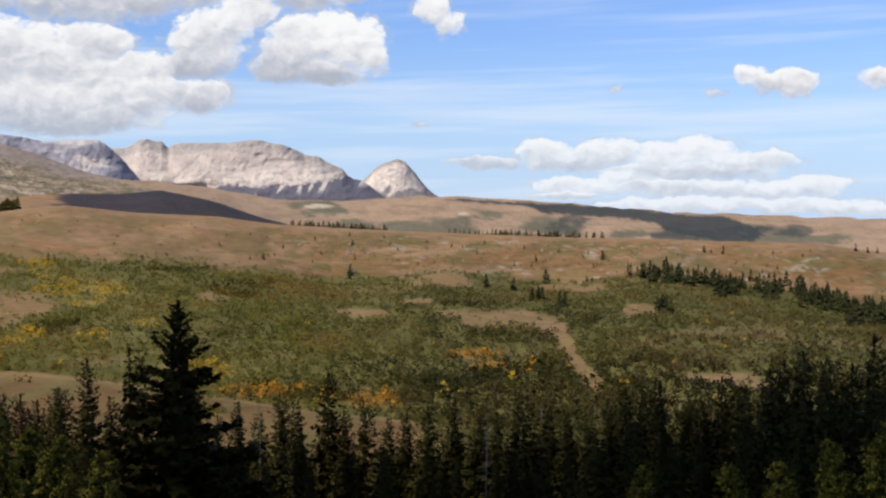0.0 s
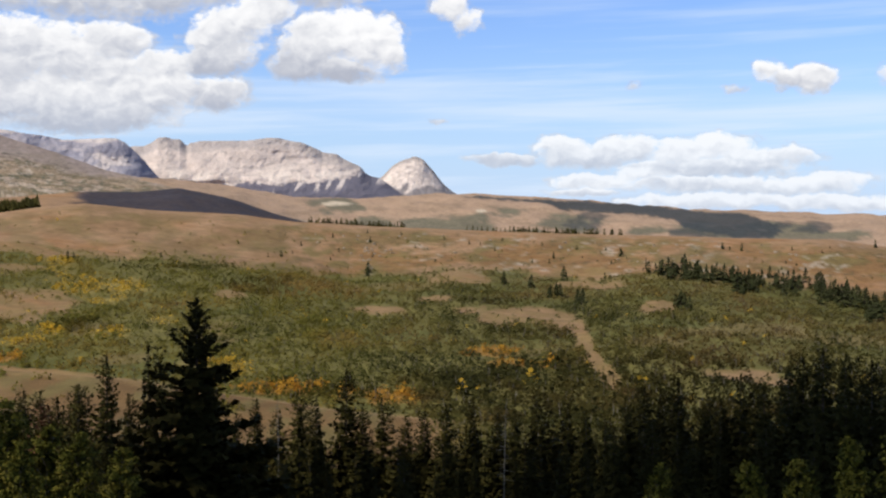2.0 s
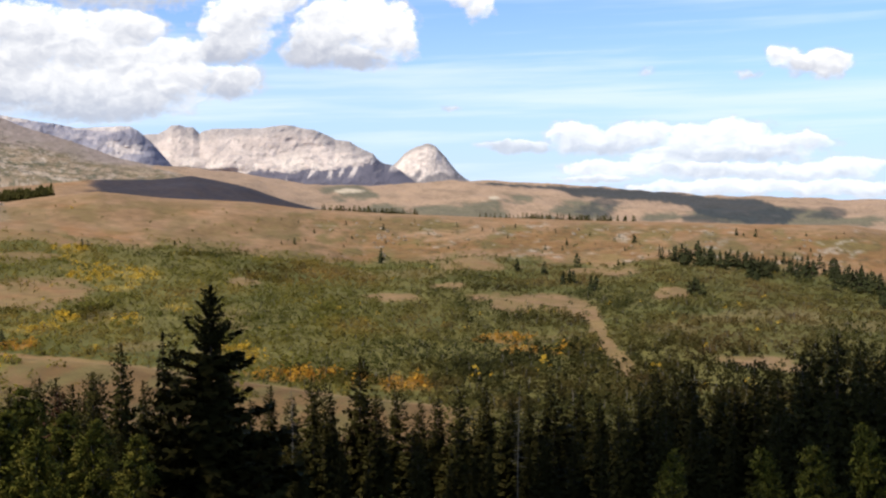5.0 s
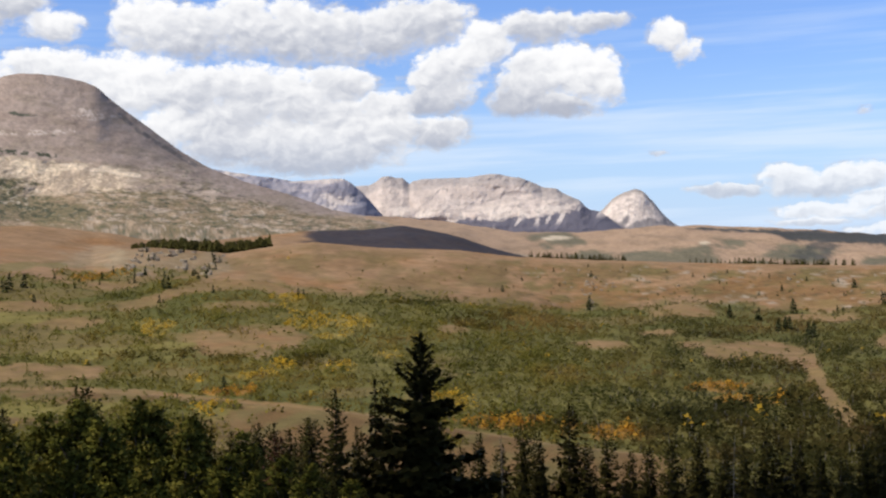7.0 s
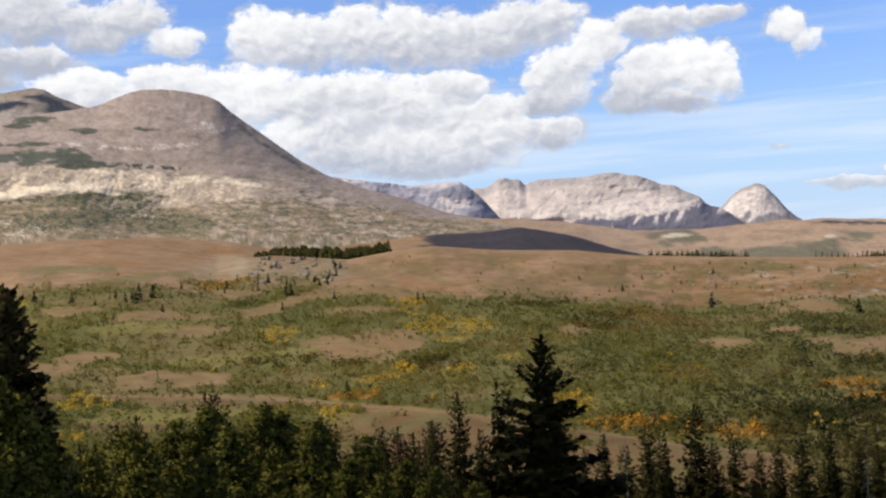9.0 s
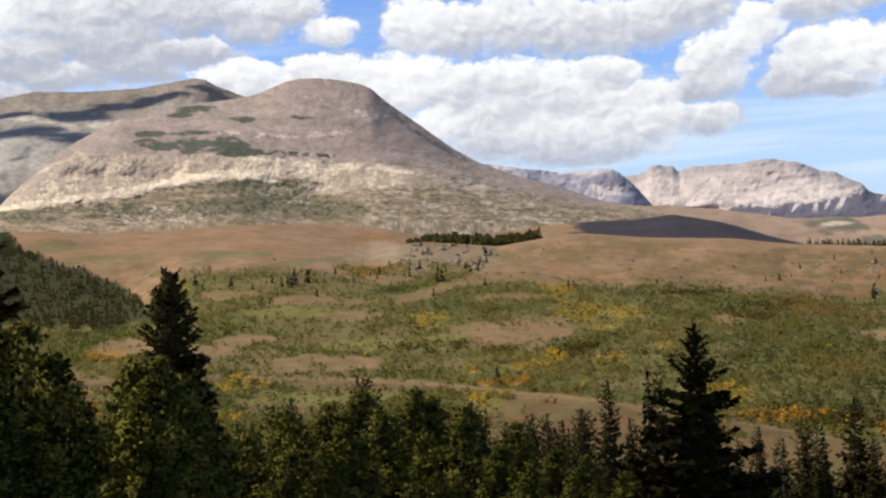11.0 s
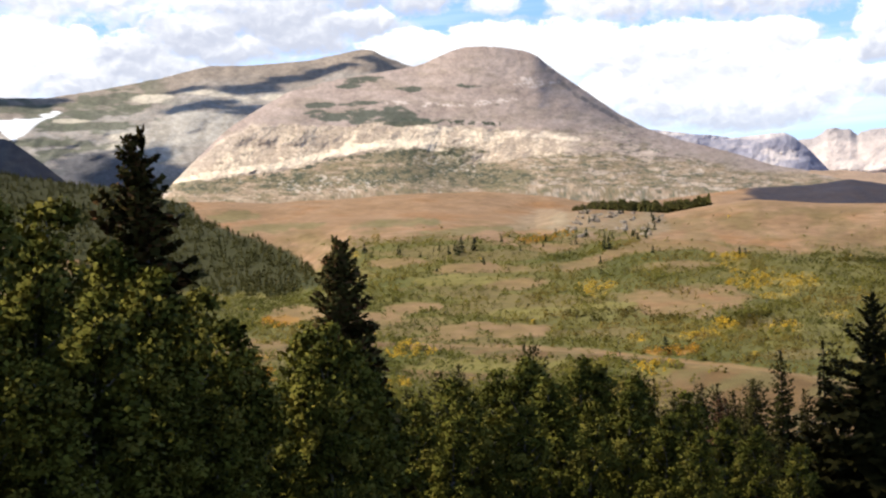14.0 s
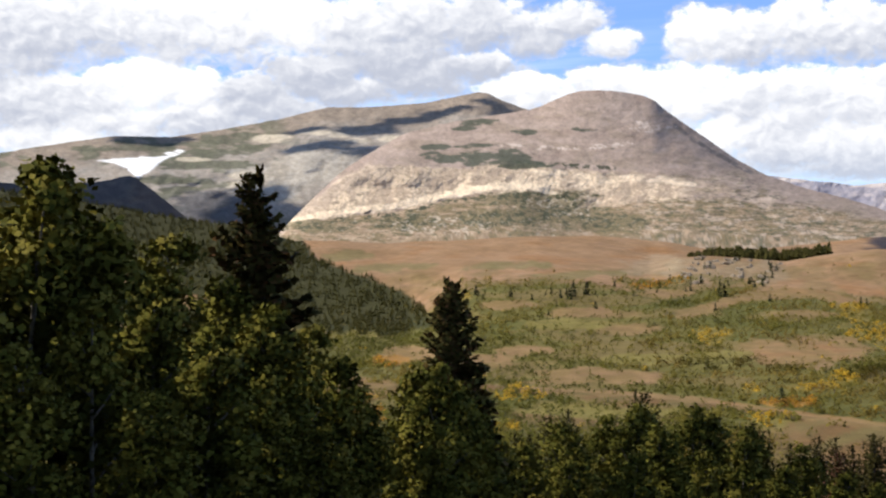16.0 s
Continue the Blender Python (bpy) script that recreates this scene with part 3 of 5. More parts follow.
def make_ground():
    fine = np.arange(-22.5, 58.5, 0.155)
    coarse = np.arange(61, 335, 3.0)
    a1 = np.concatenate([fine, coarse])
    rs, zs = ground_nodes(a1)
    rows = []
    for i, n in enumerate(SPANS):
        t = np.linspace(0, 1, n, endpoint=False)[:, None]
        rows.append(rs[i] * (rs[i + 1] / rs[i]) ** t)
    r = np.concatenate(rows + [rs[-1:]])
    r[0] = 0
    a = np.broadcast_to(a1, r.shape)
    z = ground_height(a, r)
    e = np.degrees(np.arctan2(z, r + 1e-6))
    x, y = -r * np.sin(np.radians(a)), r * np.cos(np.radians(a))
    # tones
    tan_grass, straw, rusty = np.array([0.258, 0.158, 0.086]), np.array([0.318, 0.210, 0.134]), np.array([0.235, 0.115, 0.045])
    sage, moss, stone, dark = np.array([0.115, 0.108, 0.030]), np.array([0.082, 0.086, 0.026]), np.array([0.36, 0.32, 0.26]), np.array([0.035, 0.042, 0.03])

    def blend(base, colour, f):
        return base + (colour - base) * np.clip(f, 0, 1)[..., None]

    tone = np.broadcast_to(tan_grass, (*r.shape, 3)).copy()
    n1, n2, n3 = fbm(x / 60, y / 60, 11, 5), fbm(a * 0.5, e * 4, 12, 4), fbm(x / 14, y / 14, 13, 4)
    tone = blend(tone, straw, 0.2 + 0.45 * n2 + 0.4 * n1 + 0.12 * n3)
    tone = blend(tone, rusty, step(n1 - 0.3 * n3, 0.05, 0.5) * 0.6)
    # ridge flank: mossy hollows, pale stony breaks
    flank = step(e - TOE(a), -0.2, 0.1) * (1 - step(r, rs[10] * 0.93, rs[10] * 0.99))
    tone = blend(tone, np.array([0.15, 0.105, 0.045]), flank * step(fbm(a * 0.55, e * 1.9, 16, 5, 0.6), -0.12, 0.25) * (0.5 + 0.25 * step(10 - a, -1, 3)))
    tone = blend(tone, np.array([0.20, 0.112, 0.048]), flank * step(10 - a, 0, 3) * step(fbm(a * 0.35, e * 2.4, 25, 4), -0.15, 0.25) * step(CREST(a) - e, 0.25, 0.7) * 0.85)
    tone = blend(tone, np.array([0.145, 0.115, 0.046]), flank * step(fbm(a * 0.9, e * 2.6, 14, 5, 0.6), 0.0, 0.3) * (0.4 + 0.4 * step(10 - a, -1, 3)))
    tone = blend(tone, stone, flank * step(fbm(a * 2.2, e * 6, 15, 5, 0.65), 0.16, 0.36) * 0.6 * step(9 - a, 0, 3) * step(fbm(a * 0.5, e * 1.5, 94, 3), -0.15, 0.2))
    tone = blend(tone, np.array([0.11, 0.085, 0.04]), flank * step(fbm(a * 3.0, e * 8, 95, 4, 0.7), 0.22, 0.38) * 0.7 * step(10 - a, 0, 3))
    knob = patches(a, e, [(25.0, -0.35, 1.2, 0.6), (23.4, -0.35, 1.3, 0.6), (21.8, -0.5, 0.9, 0.6)], 17, 0.8) * (r < rs[10])
    tone = blend(tone, np.array([0.25, 0.185, 0.115]), knob * (0.75 + 0.8 * fbm(a * 6, e * 10, 18, 4, 0.6)))
    tone = blend(tone, np.array([0.30, 0.255, 0.18]), patches(a, e, [(26.77, -0, 1.18, 0.37), (26, 0.24, 0.58, 0.21), (27.67, -0.3, 0.79, 0.16)], 19, 1.2) * 0.35)
    scrub = scrub_mask(a, e, r)
    valley = (r > rs[7]) * (e < TOE(a) + 0.3)
    tone = blend(tone, sage, scrub * 0.92)
    tone = blend(tone, moss, scrub * step(n1, -0.1, 0.4) * 0.7)
    tone = blend(tone, moss, 0.8 * (r < rs[5]) * step(rs[5] * 0.95 - r, 0, 20))
    lip = 48 / tan(-LIP(a))
    terrace = step(r, lip * 0.5, lip * 0.6) * (1 - step(r, lip * 1.0, lip * 1.04)) * (1 - scrub)
    tone = blend(tone, np.array([0.128, 0.078, 0.033]), terrace * 0.95)
    tone = blend(tone, np.array([0.115, 0.098, 0.038]), terrace * step(fbm(x / 9, y / 25, 24, 4, 0.6), 0.0, 0.35) * 0.7)
    tone = blend(tone, np.array([0.140, 0.112, 0.042]), patches(a, e, HEATH, 92, 1.0) * valley * 0.8)
    # bare clearings, yellow and rusty scrub
    bare = np.clip(patches(a, e, CLEARINGS, 1) + near_line(a, e, PATH, 0.37) + near_line(a, e, RIDGE_PATH, 0.22) + near_line(a, e, TERRACE_EDGE, 0.15), 0, 1) * (r > rs[5])
    tone = blend(tone, np.array([0.195, 0.133, 0.058]), bare * (0.7 + 0.9 * n3))
    tone = blend(tone, np.array([0.22, 0.17, 0.05]), patches(a, e, GOLDEN, 3, 1.0) * valley * 0.8)
    tone = blend(tone, np.array([0.165, 0.145, 0.042]), patches(a, e, MEADOW, 93, 0.8) * (r > rs[5]) * 0.85)
    tone = blend(tone, np.array([0.28, 0.15, 0.04]), patches(a, e, RUSTY, 4, 1.0) * valley * 0.8)
    tone = blend(tone, np.array([0.125, 0.135, 0.05]), patches(a, e, [(40.9, 0.75, 1.1, 0.25), (38.6, 0.15, 1.6, 0.2), (33.5, 0.1, 2.0, 0.18), (30.0, -0.35, 2.0, 0.15)], 20, 1.6) * 0.5)
    wood = forest_mask(a, e) * (r > rs[7]) * (r < rs[12] * 1.02)
    tone = blend(tone, np.array([0.040, 0.042, 0.017]), wood * 0.97)
    # far plateau, haze painted in as a lighter tan: green draws, a dark belt of forest
    far = r > rs[13] * 0.98
    far_draw = patches(a, e, [(-0.31, -0.51, 1.57, 0.58), (-1.88, 0.08, 1.05, 0.26), (-5.26, -0.45, 1.63, 0.47), (1.52, -0.63, 1.57, 0.42), (4.14, -0.41, 1.05, 0.37), (-11.35, -0.81, 1.57, 0.37), (-14.77, -0.64, 1.57, 0.34), (-16.21, -0.99, 2.36, 0.26), (5.71, 0.31, 1.31, 0.37), (-2.66, -0.96, 1.57, 0.21), (-8.33, -0.8, 1.05, 0.21)], 21, 0.9)
    tone = blend(tone, np.array([0.36, 0.255, 0.185]), far * 0.85)
    tone = blend(tone, np.array([0.25, 0.18, 0.125]), far * step(fbm(a * 1.2, e * 9, 26, 4, 0.6), 0.0, 0.35) * 0.6)
    tone = blend(tone, np.array([0.12, 0.118, 0.085]), far * far_draw * 0.85)
    tone = blend(tone, np.array([0.5, 0.42, 0.32]), far * patches(a, e, [(-0.92, 0.14, 0.21, 0.08), (5.71, 0.49, 0.79, 0.1), (-13.68, -0.74, 0.21, 0.08)], 22))
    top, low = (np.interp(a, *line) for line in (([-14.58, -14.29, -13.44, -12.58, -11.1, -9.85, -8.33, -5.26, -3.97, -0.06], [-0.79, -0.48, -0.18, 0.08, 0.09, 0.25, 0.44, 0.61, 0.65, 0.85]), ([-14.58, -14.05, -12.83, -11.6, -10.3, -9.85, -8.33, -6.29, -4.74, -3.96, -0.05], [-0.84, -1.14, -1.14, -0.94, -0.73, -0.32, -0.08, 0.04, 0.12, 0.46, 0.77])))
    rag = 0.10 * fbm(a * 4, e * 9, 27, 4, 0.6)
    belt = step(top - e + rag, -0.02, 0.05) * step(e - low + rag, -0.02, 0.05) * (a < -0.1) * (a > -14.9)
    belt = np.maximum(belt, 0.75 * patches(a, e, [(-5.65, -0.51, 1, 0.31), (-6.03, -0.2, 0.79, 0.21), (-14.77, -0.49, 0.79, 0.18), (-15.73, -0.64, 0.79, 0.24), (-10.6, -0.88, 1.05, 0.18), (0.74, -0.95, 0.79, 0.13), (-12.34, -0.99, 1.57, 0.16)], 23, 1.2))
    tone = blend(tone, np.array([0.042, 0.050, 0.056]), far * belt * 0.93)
    # the wooded rise behind the ridge, cloud shade painted into its dark tone
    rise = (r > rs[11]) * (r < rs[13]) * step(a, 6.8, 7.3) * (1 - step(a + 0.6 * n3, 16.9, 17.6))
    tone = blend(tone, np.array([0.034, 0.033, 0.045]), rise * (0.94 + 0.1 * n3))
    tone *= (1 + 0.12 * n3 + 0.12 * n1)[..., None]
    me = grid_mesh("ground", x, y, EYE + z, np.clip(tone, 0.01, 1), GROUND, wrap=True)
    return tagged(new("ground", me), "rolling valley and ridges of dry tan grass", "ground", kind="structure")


make_ground()


# ---- mountains ----
def sheet(name, label, bearings, lines, relief, paint, seed, step_deg=0.07, rows=(40, 60, 60, 60, 10), carve=None, crisp=0.17):
    """A mountain side between lines of (distance, angle of height by bearing), from its foot over its crest to its back."""
    a1 = np.arange(bearings[0], bearings[1], step_deg * 1.2)
    dist = np.array([np.broadcast_to(d(a1) if callable(d) else float(d), a1.shape) for d, _ in lines])
    high = np.array([h(a1) for _, h in lines])
    for i in range(1, len(lines)):
        width = (crisp if i == len(lines) - 2 else 0.9) / (step_deg * 1.2)
        k = np.exp(-0.5 * (np.arange(-int(3 * width), int(3 * width) + 1) / width) ** 2)
        high[i] = np.convolve(np.pad(high[i], len(k) // 2, mode="edge"), k / k.sum(), mode="valid")
    parts = []
    for i in range(len(lines) - 1):
        t = np.linspace(0, 1, rows[i], endpoint=i == len(lines) - 2)[:, None]
        parts.append((dist[i] + (dist[i + 1] - dist[i]) * t, high[i] + (high[i + 1] - high[i]) * t, i + t * np.ones_like(a1)))
    r, e, s = (np.concatenate([p[k] for p in parts]) for k in range(3))
    a = np.broadcast_to(a1, r.shape)
    crest = len(lines) - 2
    e = e + 0.032 * fbm(a * 3, s * 2, seed + 9, 5, 0.6) * step(s, crest - 0.2, crest)
    r = r + (relief * 0.55 * fbm(a * 0.45, e * 1.1, seed, 3) + (carve(a, e) if carve else 0)) * step(s, 0.1, 1.0)
    r = np.minimum(r, 4960)
    x, y, z = -r * np.sin(np.radians(a)), r * np.cos(np.radians(a)), EYE + r * tan(e)
    tone = paint(a, e, s, r)
    return tagged(new(name, grid_mesh(name, x, y, z, np.clip(tone, 0.01, 1), ROCK)), label, "mountain", kind="structure")


def over(base, colour, f):
    return base + (np.array(colour) - base) * np.clip(f, 0, 1)[..., None]


FRONT_SKY = ring([(4, -1.6), (7.5, -0.5), (9.5, 0.5), (11, 0.95), (13.4, 1.43), (16, 1.95), (18.2, 2.75), (20.08, 3.32), (21.77, 4.0), (23.0, 4.76), (24.22, 5.7), (25.46, 6.6), (26.2, 7.2), (26.5, 7.55), (27, 7.74), (28, 7.98), (29.27, 8.11), (30.3, 8.02), (31.1, 7.69), (31.9, 7.36), (32.4, 7.28), (34.26, 7.05), (35.8, 6.85), (37.95, 6.4), (39.5, 5.6), (40.9, 4.75), (42.2, 3.6), (43.6, 2.24), (45, 0.6), (60, -1)])
CLIFF_TOP = ring([(4, -1.7), (7.5, -0.7), (9.5, 0.3), (11, 0.7), (16, 1.5), (20, 2.6), (24.8, 3.8), (26.5, 4.25), (28.1, 4.18), (29.1, 4.34), (30.65, 4.52), (32.5, 4.85), (33.8, 4.81), (35.9, 4.68), (38.5, 4.8), (39.8, 4.9), (41.2, 4.25), (42.7, 3.15), (43.6, 2.25), (45, 0.5), (60, -1)])
CLIFF_FOOT = ring([(4, -1.8), (7.5, -0.9), (9.5, 0.1), (11, 0.5), (16, 1.2), (20, 2.0), (25.5, 3.0), (28.1, 2.85), (29.9, 2.54), (31.2, 2.97), (32.5, 3.5), (34.1, 3.54), (36.4, 3.22), (38.5, 2.76), (40.1, 2.63), (42.2, 2.4), (43.6, 2.1), (45, 0.4), (60, -1)])


def cliff_band(a, e):
    """1 on the pale cliffs of the near mountain."""
    n = fbm(a * 1.6, e * 2, 35, 4)
    return step(e - CLIFF_FOOT(a) + 0.28 * n, -0.06, 0.10) * (1 - step(e - CLIFF_TOP(a) + 0.22 * fbm(a * 2.4, e * 2, 36, 4), -0.10, 0.10)) * step(a + 2.2 * n, 22, 29)


def carve_front(a, e):
    """Buttresses in the cliffs, ledges and shallow runnels on the slopes, in metres."""
    band = cliff_band(a, e)
    wall = 3 * fbm(a * 1.7 + 0.9 * e, e * 1.3, 141, 4) + 4 * fbm(a * 6 + 2.6 * e, e * 4.5, 142, 4, 0.68)
    ledge = np.abs(((e * 2.4 - 0.10 * a + 0.5 * fbm(a * 0.6, e, 143, 3)) % 1.0) - 0.5)
    slope = 3 * (ledge - 0.25) * step(e - CLIFF_TOP(a), 0.1, 0.6) * step(fbm(a * 0.5, e * 1.3, 144, 3), -0.1, 0.4) + 7 * fbm(a * 1.6 + 0.8 * e, e * 1.8, 145, 3) + 3 * fbm(a * 5, e * 9, 146, 4, 0.6)
    low = step(CLIFF_FOOT(a) - e, 0.0, 0.4)
    return band * wall + (1 - band) * slope + low * 1.5 * fbm(a * 3.2 - e, e * 6, 147, 4, 0.65)


def paint_front(a, e, s, r):
    n, fine, grit = fbm(a * 0.8, e * 2.5, 31, 5), fbm(a * 4.5, e * 8, 32, 4, 0.65), fbm(a * 10, e * 16, 29, 3, 0.7)
    fall = e - 0.10 * (a - 30)
    tone = np.broadcast_to(np.array([0.285, 0.218, 0.175]), (*a.shape, 3)).copy()
    tone = over(tone, (0.345, 0.272, 0.222), 0.5 + 0.9 * n + 0.5 * fine)
    tone = over(tone, (0.235, 0.185, 0.135), step(fbm(a * 0.7, fall * 3.5, 28, 5, 0.6), 0.05, 0.35) * 0.55)
    # grass and scrub slopes below the cliffs, streaked along the fall of the ground
    low = 1 - step(e - np.where(a > 26, CLIFF_FOOT(a), CLIFF_FOOT(a) + 0.25 * (26 - a) / 6) + 0.25 * n, -0.12, 0.2)
    tone = over(tone, (0.285, 0.205, 0.125), low * 0.85)
    streak = fbm(a * 1.1, fall * 7, 30, 5, 0.62)
    tone = over(tone, (0.155, 0.125, 0.065), low * step(streak, -0.02, 0.22) * 0.75)
    tone = over(tone, (0.36, 0.275, 0.185), low * step(-streak, 0.12, 0.34) * 0.6)
    tone = over(tone, (0.095, 0.098, 0.052), low * step(fbm(a * 2.6, fall * 10, 33, 4, 0.65), 0.16, 0.34) * 0.55)
    # the long north flank: patches of scrub, turf and broken stone
    flank = step(29 - a, 0, 3) * (1 - step(e - FRONT_SKY(a), -0.9, -0.25)) * (1 - step(e, 3.7, 4.5))
    tone = over(tone, (0.17, 0.137, 0.085), flank * step(fbm(a * 1.5, fall * 8, 178, 5, 0.65), 0.02, 0.24) * 0.75)
    tone = over(tone, (0.43, 0.345, 0.265), flank * step(fbm(a * 2.0 + 1.5 * e, fall * 7, 179, 5, 0.65), 0.10, 0.32) * 0.7)
    tone = over(tone, (0.085, 0.088, 0.055), flank * step(fbm(a * 4, fall * 12, 180, 3, 0.7), 0.24, 0.38) * 0.75)
    # pale limestone cliffs and their scree
    band = cliff_band(a, e)
    part_up = np.clip((e - CLIFF_FOOT(a)) / np.maximum(CLIFF_TOP(a) - CLIFF_FOOT(a), 0.2), 0, 1)
    pale = 1 - 0.6 * step(part_up + 0.5 * n, 0.35, 0.9)
    tone = over(tone, (0.42, 0.33, 0.25), band * 0.9)
    tone = over(tone, (0.66, 0.53, 0.39), band * step(fbm(a * 1.3 + e, e * 1.8, 37, 4) + 0.9 * fine, -0.15, 0.3) * pale)
    tone = over(tone, (0.36, 0.285, 0.225), band * step(fbm(a * 5 + 2.2 * e, e * 2.2, 48, 4, 0.65), 0.08, 0.32) * 0.7)
    tone = over(tone, (0.40, 0.325, 0.265), band * step(a, 37.5, 40.5) * step(e - CLIFF_TOP(a), -1.1, -0.4) * 0.6)
    tone = over(tone, (0.12, 0.108, 0.07), band * step(fbm(a * 6, e * 10, 49, 4, 0.7), 0.30, 0.44) * 0.6)
    scree = near_line(a, e, [(43.4, 2.3), (41.5, 2.75), (38.6, 3.0), (36.4, 3.45), (34.0, 3.8), (32.4, 3.85), (31.2, 3.35), (30.2, 2.9)], 0.17, 5)
    lip = near_line(a, e, [(33, 4.5), (31.4, 4.42), (30.2, 4.3), (28.8, 3.95), (27.6, 4.05), (26.2, 3.9), (24.8, 3.6)], 0.15, 6)
    tone = over(tone, (0.72, 0.59, 0.44), np.clip(scree + lip * step(fbm(a * 1.5, e * 4, 50, 3), -0.3, 0.1), 0, 1) * (0.8 + 0.8 * fine))
    # trees along the foot and the top of the cliffs
    foot_line = near_line(a, e, [(43.8, 2.05), (42.2, 2.3), (40.1, 2.5), (38.5, 2.65), (36.4, 3.1), (34.1, 3.42)], 0.11, 9)
    top_line = near_line(a, e, [(33.0, 4.95), (31.2, 4.75), (29.8, 4.62), (28.4, 4.5)], 0.10, 10)
    tone = over(tone, (0.06, 0.064, 0.042), np.clip(foot_line + top_line, 0, 1) * step(fbm(a * 5, e * 7, 51, 3, 0.7), -0.02, 0.12))
    # the bushy apron with pale blocks
    apron = patches(a, e, [(32.77, 3.22, 1.84, 0.37), (31.22, 2.58, 2.49, 0.89), (28.64, 2.07, 1.84, 0.47), (33.84, 2.38, 2.36, 0.42), (38.04, 2.21, 1.84, 0.37), (41.96, 2.16, 1.84, 0.31)], 45, 0.7)
    tone = over(tone, (0.15, 0.125, 0.07), apron * 0.8)
    tone = over(tone, (0.062, 0.068, 0.042), apron * step(fbm(a * 4.5, e * 8, 46, 4, 0.7), 0.0, 0.16) * 0.9)
    blocks = patches(a, e, [(30.43, 2.82, 1.44, 0.58), (37.52, 2.12, 2.36, 0.37), (35.42, 1.97, 2.36, 0.31), (30.67, 3.74, 1.57, 0.37)], 44, 0.8)
    tone = over(tone, (0.62, 0.53, 0.42), blocks * step(fbm(a * 6, e * 11, 47, 3, 0.7), 0.16, 0.34) * 0.5)
    speck = fbm(a * 7 + 2 * e, e * 14, 40, 3, 0.7)
    tone = over(tone, (0.075, 0.08, 0.05), low * step(speck, 0.28, 0.42) * 0.6)
    tone = over(tone, (0.52, 0.44, 0.34), low * step(-speck, 0.36, 0.5) * 0.4)
    # a dark strip painted for the shade down the north ridge, thin pale ledges across the upper slopes
    gully_shade = step(fbm(a * 3, e * 3, 177, 4, 0.6), -0.35, 0.1) * near_line(a, e, [(25.59, 6.35), (24.85, 5.7), (23.98, 5.1), (23, 4.5), (21.9, 3.85)], 0.10, 7)
    tone = over(tone, (0.12, 0.108, 0.10), gully_shade * 0.8)
    ledge = patches(a, e, [(29.85, 5.5, 1.97, 0.1), (26.36, 6.23, 1.18, 0.13), (26.99, 6.51, 0.52, 0.1), (31.67, 5.54, 0.66, 0.1), (27.78, 5.59, 0.52, 0.08), (33.24, 5.68, 1.05, 0.08)], 38, 0.9)
    tone = over(tone, (0.50, 0.42, 0.35), ledge * step(fine + 0.4 * grit, -0.05, 0.25) * 0.8)
    green = patches(a, e, [(34.17, 5.21, 2.49, 0.39), (35.88, 5.12, 0.79, 0.24), (32.47, 4.83, 1.31, 0.21), (34.81, 5.72, 1.18, 0.16), (36.52, 5.71, 0.79, 0.13), (34.66, 6.76, 0.89, 0.21), (35.32, 6.52, 0.58, 0.1), (32.39, 6.28, 0.63, 0.13), (29.62, 6.3, 0.52, 0.1), (30.09, 6.37, 0.26, 0.08), (37.18, 5.67, 0.31, 0.1), (28.43, 5.38, 0.21, 0.08)], 39, 1.2)
    tone = over(tone, (0.070, 0.078, 0.055), green * 0.92)
    return tone * (1.04 + 0.2 * fine + 0.22 * grit)[..., None] * (1 + np.array([-0.02, -0.01, 0.06]) * (1 - band[..., None]))


sheet("mountain_near", "bare brown mountain with a pale limestone cliff band", (5.0, 46.0),
      [(1800, ring([(0, -1.0), (40, -0.8), (60, -1)])), (2250, lambda a: 0.45 * CLIFF_FOOT(a) + 0.15), (2500, CLIFF_FOOT), (2620, CLIFF_TOP), (3250, FRONT_SKY), (3700, lambda a: FRONT_SKY(a) * 0.7 - 1)],
      42, paint_front, 41, step_deg=0.04, rows=(16, 62, 60, 100, 6), carve=carve_front, crisp=0.22)

BACK_SKY = ring([(28, 6.0), (32.3, 7.29), (33.7, 7.85), (34.1, 8.12), (34.6, 8.18), (37.1, 7.73), (39.7, 7.59), (41.6, 7.61), (43.7, 7.11), (46.2, 6.66), (48.8, 6.28), (51.3, 6.32), (53.7, 5.95), (56, 5.55), (66, 4.0), (80, 1.0)])


def paint_back(a, e, s, r):
    n, fine = fbm(a * 0.7, e * 2, 51, 5), fbm(a * 4, e * 8, 52, 4, 0.6)
    tone = np.broadcast_to(np.array([0.25, 0.205, 0.168]), (*a.shape, 3)).copy()
    tone = over(tone, (0.30, 0.275, 0.25), step(BACK_SKY(a) - e + 0.5 * n, 0.5, 1.3) * (0.7 + 0.5 * fine))
    tone = over(tone, (0.10, 0.11, 0.075), step(fbm(a * 0.9 + 1.2 * e, e * 3.0 - a * 0.4, 53, 4), 0.08, 0.3) * step(a, 42, 45) * 0.7)
    bowl = patches(a, e, [(42.69, 4.77, 1.84, 0.92), (41.13, 4.75, 1.05, 0.79), (44.26, 3.89, 1.31, 0.66), (45.53, 4.81, 1.05, 0.31)], 54, 0.5)
    tone = over(tone, (0.37, 0.34, 0.30), bowl * 0.85)
    tone = over(tone, (0.30, 0.265, 0.22), bowl * step(fbm(a * 4 + 1.5 * e, e * 1.2, 153, 4, 0.6), 0.05, 0.3) * 0.6)
